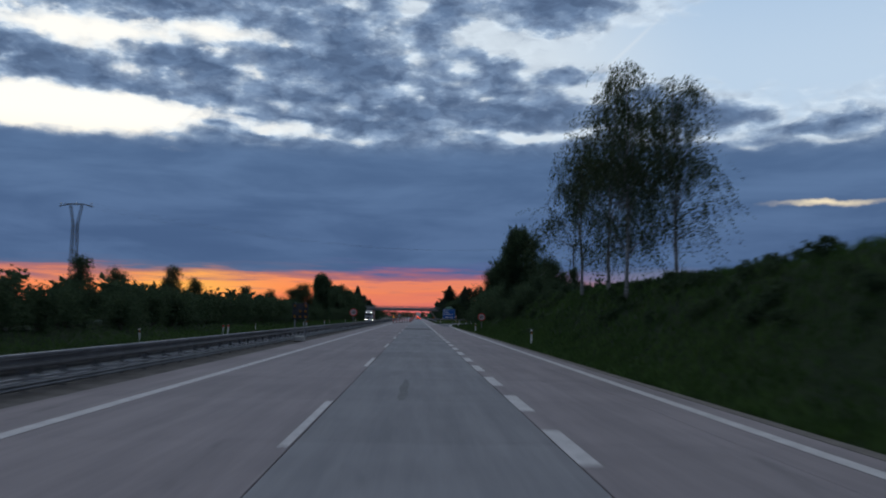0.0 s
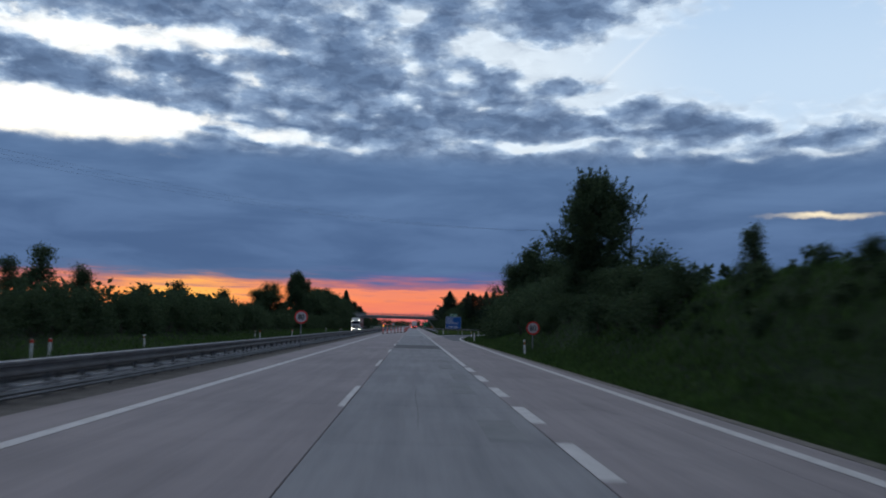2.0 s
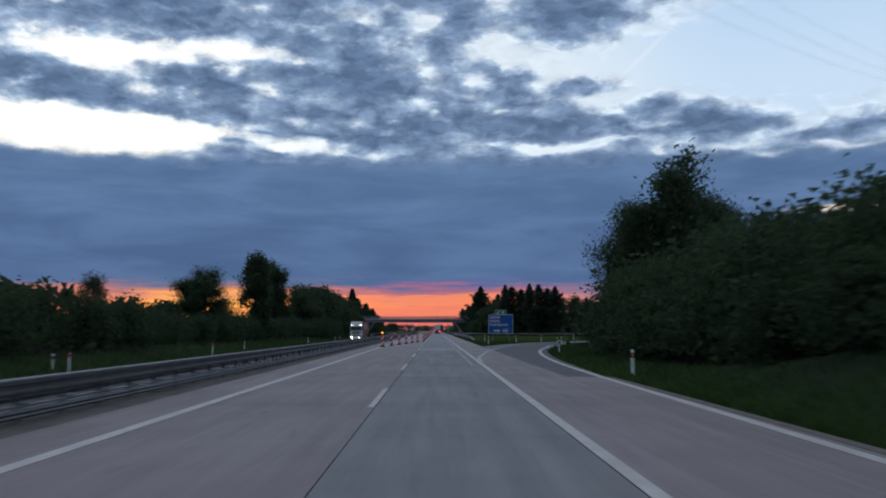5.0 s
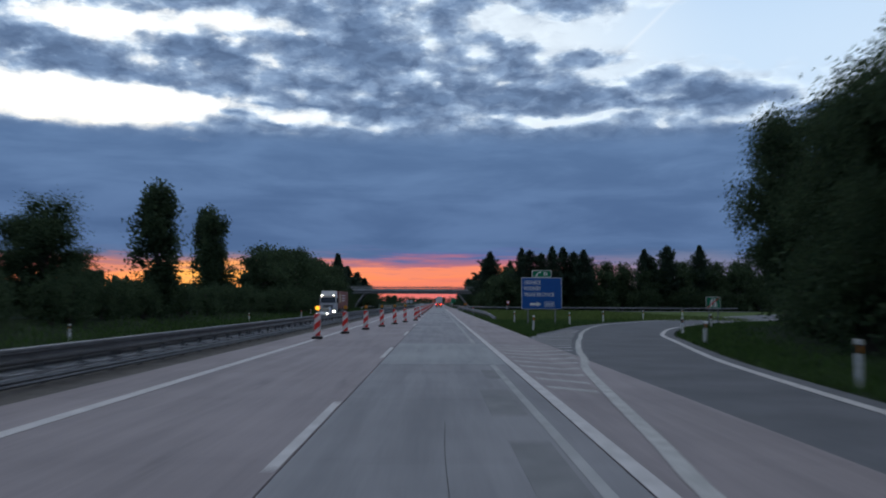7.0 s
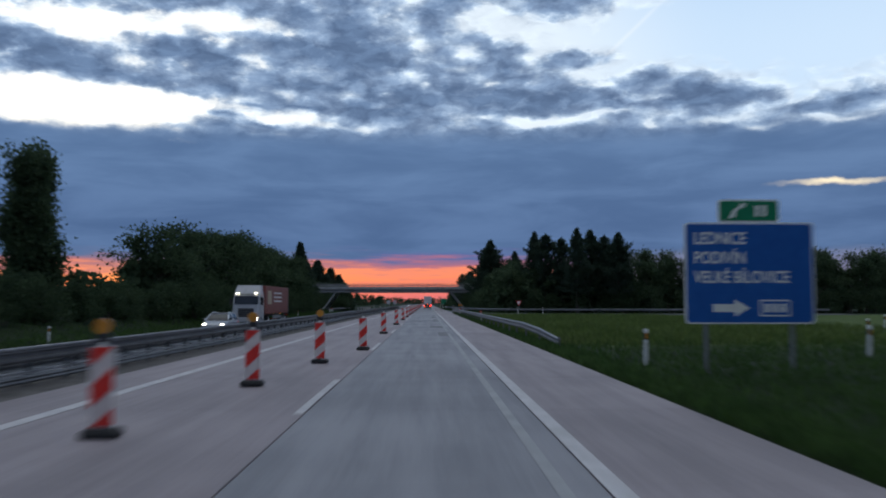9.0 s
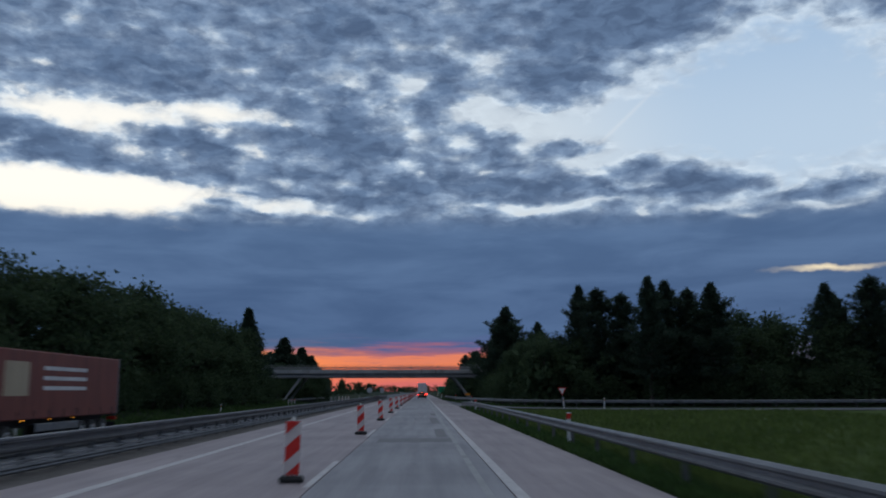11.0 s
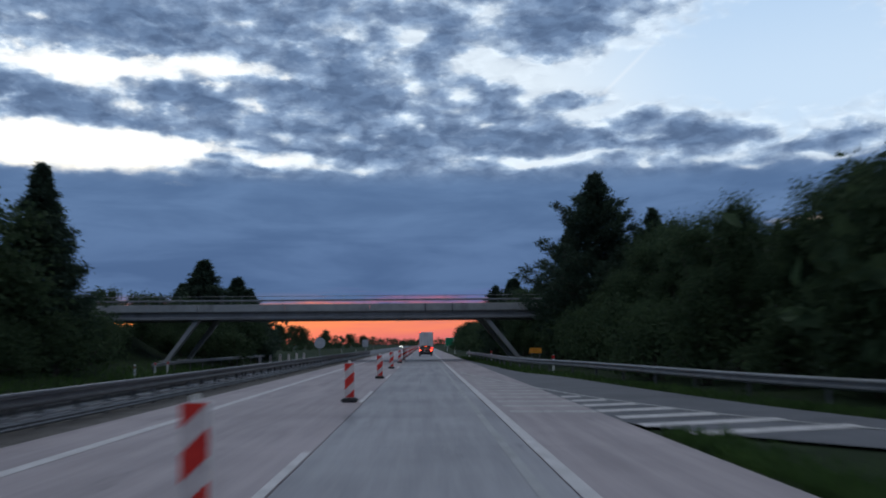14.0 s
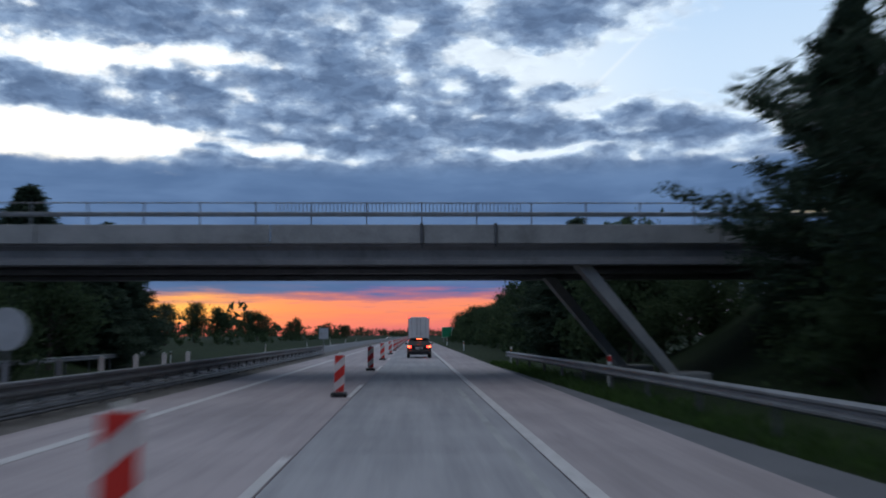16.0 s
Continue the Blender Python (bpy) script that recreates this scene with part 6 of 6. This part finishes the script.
def passenger_car(label, paint, at, front_lit):
    """A hatchback, its tail towards -y."""
    c = thing("car", label, "car", at=at)
    rings = []
    for y, zb, zt, hw in ((0.0, 0.36, 0.92, 0.78), (0.10, 0.26, 0.99, 0.86), (0.9, 0.22, 1.02, 0.90), (2.6, 0.20, 0.99, 0.90), (3.3, 0.22, 0.95, 0.89), (4.05, 0.26, 0.82, 0.84), (4.28, 0.36, 0.66, 0.72)):
        rings.append([Vector((u * hw, y, (zb + zt) / 2 + w * (zt - zb) / 2)) for u, w in
                      ((-0.86, -1), (0.86, -1), (1, -0.7), (1, 0.25), (0.96, 0.75), (0.86, 1), (-0.86, 1), (-0.96, 0.75), (-1, 0.25), (-1, -0.7))])
    part("body", loft(rings), paint, c, smooth=False)
    cab = []
    for z, ya, yb, hw in ((0.97, 0.10, 3.25, 0.82), (1.15, 0.20, 2.95, 0.77), (1.38, 0.40, 2.45, 0.66), (1.44, 0.55, 2.25, 0.60)):
        cab.append([Vector((-hw, ya + 0.1, z)), Vector((-hw * 0.85, ya, z)), Vector((hw * 0.85, ya, z)), Vector((hw, ya + 0.1, z)), Vector((hw, yb - 0.2, z)), Vector((hw * 0.8, yb, z)), Vector((-hw * 0.8, yb, z)), Vector((-hw, yb - 0.2, z))])
    part("windows", loft(cab), M_GLASS, c, "dark glass")
    part("roof", Mesh().box(0, 1.36, 1.455, 1.20, 1.86, 0.05, 0.022), paint, c)
    part("roof_spoiler", Mesh().box(0, 0.38, 1.42, 1.16, 0.28, 0.05, 0.02), paint, c)
    for s in (-1, 1):
        part("roof_rail", Mesh().tube([(s * 0.56, 0.6, 1.47), (s * 0.57, 0.8, 1.53), (s * 0.57, 2.0, 1.53), (s * 0.56, 2.2, 1.47)], 0.02, 6), M_CHROME, c, "bright roof rail")
        for y0, z0, y1, z1, k in ((0.16, 0.97, 0.50, 1.43, 0.80), (1.75, 0.98, 1.70, 1.43, 0.815), (3.15, 0.98, 2.32, 1.42, 0.79)):
            part("pillar", Mesh().tube([(s * k, y0 + 0.02, z0), (s * k * 0.90, (y0 + y1) / 2, (z0 + z1) / 2 + 0.02), (s * k * 0.755, y1, z1)], 0.055, 6), paint, c)
        mirror = part("mirror", Mesh().box(s * 0.98, 2.55, 1.03, 0.20, 0.12, 0.14, 0.04), paint, c)
        part("mirror_glass", Mesh().box(s * 0.98, 2.485, 1.03, 0.15, 0.012, 0.10, 0.004), M_GLASS, mirror)
        light = part("tail_light", Mesh().box(s * 0.71, 0.06, 0.83, 0.30, 0.16, 0.15, 0.04), M_RED if front_lit else M_TAIL, c, "red tail light")
        part("lamp_core", Mesh().box(s * 0.77, -0.03, 0.83, 0.12, 0.02, 0.11, 0.008), M_RED if front_lit else M_BRAKE, light)
        part("headlight", Mesh().box(s * 0.60, 4.16, 0.68, 0.28, 0.12, 0.14, 0.04), M_HEAD if front_lit else M_CHROME, c, "headlight")
        part("door_seam", Mesh().box(s * 0.902, 1.75, 0.66, 0.006, 0.012, 0.60), M_BLACK, c)
        for y in (1.35, 2.35):
            part("door_handle", Mesh().box(s * 0.905, y, 0.86, 0.03, 0.16, 0.03, 0.01), paint, c)
    part("rear_bumper", Mesh().box(0, 0.03, 0.44, 1.70, 0.22, 0.28, 0.07), paint, c)
    part("diffuser", Mesh().box(0, 0.02, 0.29, 1.30, 0.16, 0.12, 0.03), M_BLACK, c)
    part("high_brake_light", Mesh().box(0, 0.235, 1.395, 0.34, 0.02, 0.035, 0.006), M_RED if front_lit else M_BRAKE, c, "high brake light")
    plate = part("number_plate", Mesh().box(0, -0.035, 0.72, 0.52, 0.02, 0.115, 0.006), M_WHITE, c, "white number plate")
    for k in range(2):
        part("plate_bar", Mesh().box(-0.10 + 0.22 * k, -0.047, 0.72, 0.15, 0.004, 0.06), M_BLACK, plate)
    part("tailgate_seam", Mesh().box(0, -0.012, 0.60, 1.30, 0.012, 0.012), M_BLACK, c)
    part("wiper", Mesh().tube([(0.0, 0.14, 1.02), (0.25, 0.17, 1.07)], 0.012, 5), M_BLACK, c)
    for x in (-0.80, 0.80):
        for y in (0.80, 3.42):
            wheel(c, x, y, 0.325, 0.21)
    return c


def road_train(label, at, curtain, front_lit):
    """A tractor with a box trailer, its tail towards -y; about 16 m long."""
    c = thing("lorry", label, "lorry", at=at)
    L = 13.4
    part("trailer_box", Mesh().box(0, L / 2, 2.52, 2.50, L, 2.66, 0.04), curtain, c)
    part("chassis", Mesh().box(0, L / 2, 1.05, 1.1, L - 0.4, 0.26, 0.03), M_BLACK, c)
    for s in (-1, 1):
        door = part("rear_door", Mesh().box(s * 0.615, -0.03, 2.50, 1.20, 0.05, 2.54, 0.015), M_TRAILER, c, "pale trailer door")
        for u in (0.22, 0.85):
            rod = part("locking_bar", Mesh().tube([(s * u, -0.08, 1.26), (s * u, -0.08, 3.74)], 0.02, 6), M_STEEL, door)
        part("door_handle", Mesh().box(s * 0.30, -0.09, 1.75, 0.22, 0.03, 0.04, 0.01), M_STEEL, door)
        part("corner_post", Mesh().box(s * 1.245, 0.0, 2.52, 0.07, 0.10, 2.70, 0.01), M_STEEL, c)
        light = part("tail_light", Mesh().box(s * 1.0, -0.04, 0.98, 0.42, 0.08, 0.16, 0.02), M_RED if front_lit else M_TAIL, c, "red tail light")
        part("marker_light", Mesh().box(s * 1.14, -0.06, 3.80, 0.12, 0.05, 0.06, 0.01), M_RED if front_lit else M_TAIL, c, "red marker light")
        part("mudflap", Mesh().box(s * 0.95, 0.25, 0.52, 0.62, 0.03, 0.55, 0.01), M_RUBBER, c)
        part("side_rail", Mesh().box(s * 1.20, 7.0, 0.85, 0.06, 4.4, 0.32, 0.02), M_STEEL, c)
        for y in (1.7, 3.0, 4.3, 11.6, 15.2):
            wheel(c, s * 1.05, y, 0.50, 0.34)
        for y in (5.5, 8.0, 10.5):
            part("side_marker", Mesh().box(s * 1.24, y, 1.16, 0.02, 0.08, 0.04), M_AMBER, c, "amber side marker")
        if curtain is M_CURTAIN:
            part("curtain_panel", Mesh().box(s * 1.255, 11.2, 2.75, 0.012, 2.1, 1.3, 0.004), M_CURTAINPALE, c, "beige panel on the tarpaulin")
            for k in range(3):
                part("curtain_bar", Mesh().box(s * 1.256, 6.5, 3.2 - 0.4 * k, 0.012, 4.6, 0.16, 0.004), M_TRAILER, c, "pale stripe on the tarpaulin")
            for k in range(9):
                part("curtain_strap", Mesh().box(s * 1.258, 0.8 + 1.45 * k, 1.35, 0.014, 0.05, 0.40), M_BLACK, c)
    part("underrun_bar", Mesh().box(0, 0.05, 0.55, 2.3, 0.10, 0.12, 0.02), M_RED, c)
    part("rear_sill", Mesh().box(0, -0.02, 1.17, 2.46, 0.10, 0.14, 0.02), M_STEEL, c)
    part("number_plate", Mesh().box(0.0, -0.08, 0.98, 0.52, 0.02, 0.12, 0.004), M_WHITE, c)
    # tractor
    rings = []
    for z, ya, yb, hw in ((0.55, 14.1, 16.15, 1.20), (1.5, 14.1, 16.2, 1.24), (2.2, 14.1, 16.12, 1.24), (2.95, 14.1, 15.85, 1.20), (3.25, 14.15, 15.6, 1.16), (3.85, 14.2, 14.95, 1.08)):
        rings.append([Vector((-hw, ya, z)), Vector((hw, ya, z)), Vector((hw, yb - 0.18, z)), Vector((hw * 0.84, yb, z)), Vector((-hw * 0.84, yb, z)), Vector((-hw, yb - 0.18, z))])
    part("cab", loft(rings), M_CABWHITE, c, "white cab")
    part("windscreen", Mesh().box(0, 16.05, 2.48, 2.14, 0.10, 0.80, 0.03, Matrix.Rotation(radians(13), 3, "X")), M_GLASS, c, "dark windscreen")
    part("grille", Mesh().box(0, 16.22, 1.35, 1.40, 0.06, 0.80, 0.03), M_BLACK, c, "dark grille")
    for k in range(4):
        part("grille_slat", Mesh().box(0, 16.26, 1.08 + 0.18 * k, 1.30, 0.03, 0.05, 0.01), M_DARKSTEEL, c)
    part("front_bumper", Mesh().box(0, 16.18, 0.72, 2.44, 0.20, 0.42, 0.06), M_CABWHITE, c)
    part("sun_visor", Mesh().box(0, 16.10, 3.02, 2.2, 0.28, 0.06, 0.02), M_GLASS, c)
    for s in (-1, 1):
        part("headlight", Mesh().box(s * 0.92, 16.27, 0.80, 0.34, 0.05, 0.20, 0.02), M_HEAD if front_lit else M_CHROME, c, "headlight")
        part("roof_lamp", Mesh().box(s * 0.85, 15.95, 3.12, 0.22, 0.05, 0.06, 0.01), M_HEAD if front_lit else M_CHROME, c, "white roof lamp")
        part("side_window", Mesh().box(s * 1.235, 15.3, 2.42, 0.03, 1.0, 0.70, 0.01), M_GLASS, c)
        mirror = part("mirror", Mesh().box(s * 1.42, 15.95, 2.35, 0.20, 0.12, 0.62, 0.03), M_BLACK, c)
        part("mirror_glass", Mesh().box(s * 1.42, 15.88, 2.35, 0.15, 0.012, 0.52, 0.004), M_GLASS, mirror)
    return c


passenger_car("black hatchback with glowing tail lights in the open lane", M_CARPAINT, pose(0.42, 466.5, 0), False)
road_train("pale box lorry seen from behind in the open lane", pose(0.62, 508.0, 0), M_TRAILER, False)
oncoming = road_train("oncoming lorry with white cab and red tarpaulin, headlights on", pose(-16.1, 310.3, -0.55, 0, 0, 180), M_CURTAIN, True)
passenger_car("oncoming silver car with headlights on", M_SILVER, pose(-14.4, 279.0, -0.50, 0, 0, 180), True)
passenger_car("distant oncoming car with bright headlights", M_SILVER, pose(-13.6, 905.0, -0.50, 0, 0, 180), True)
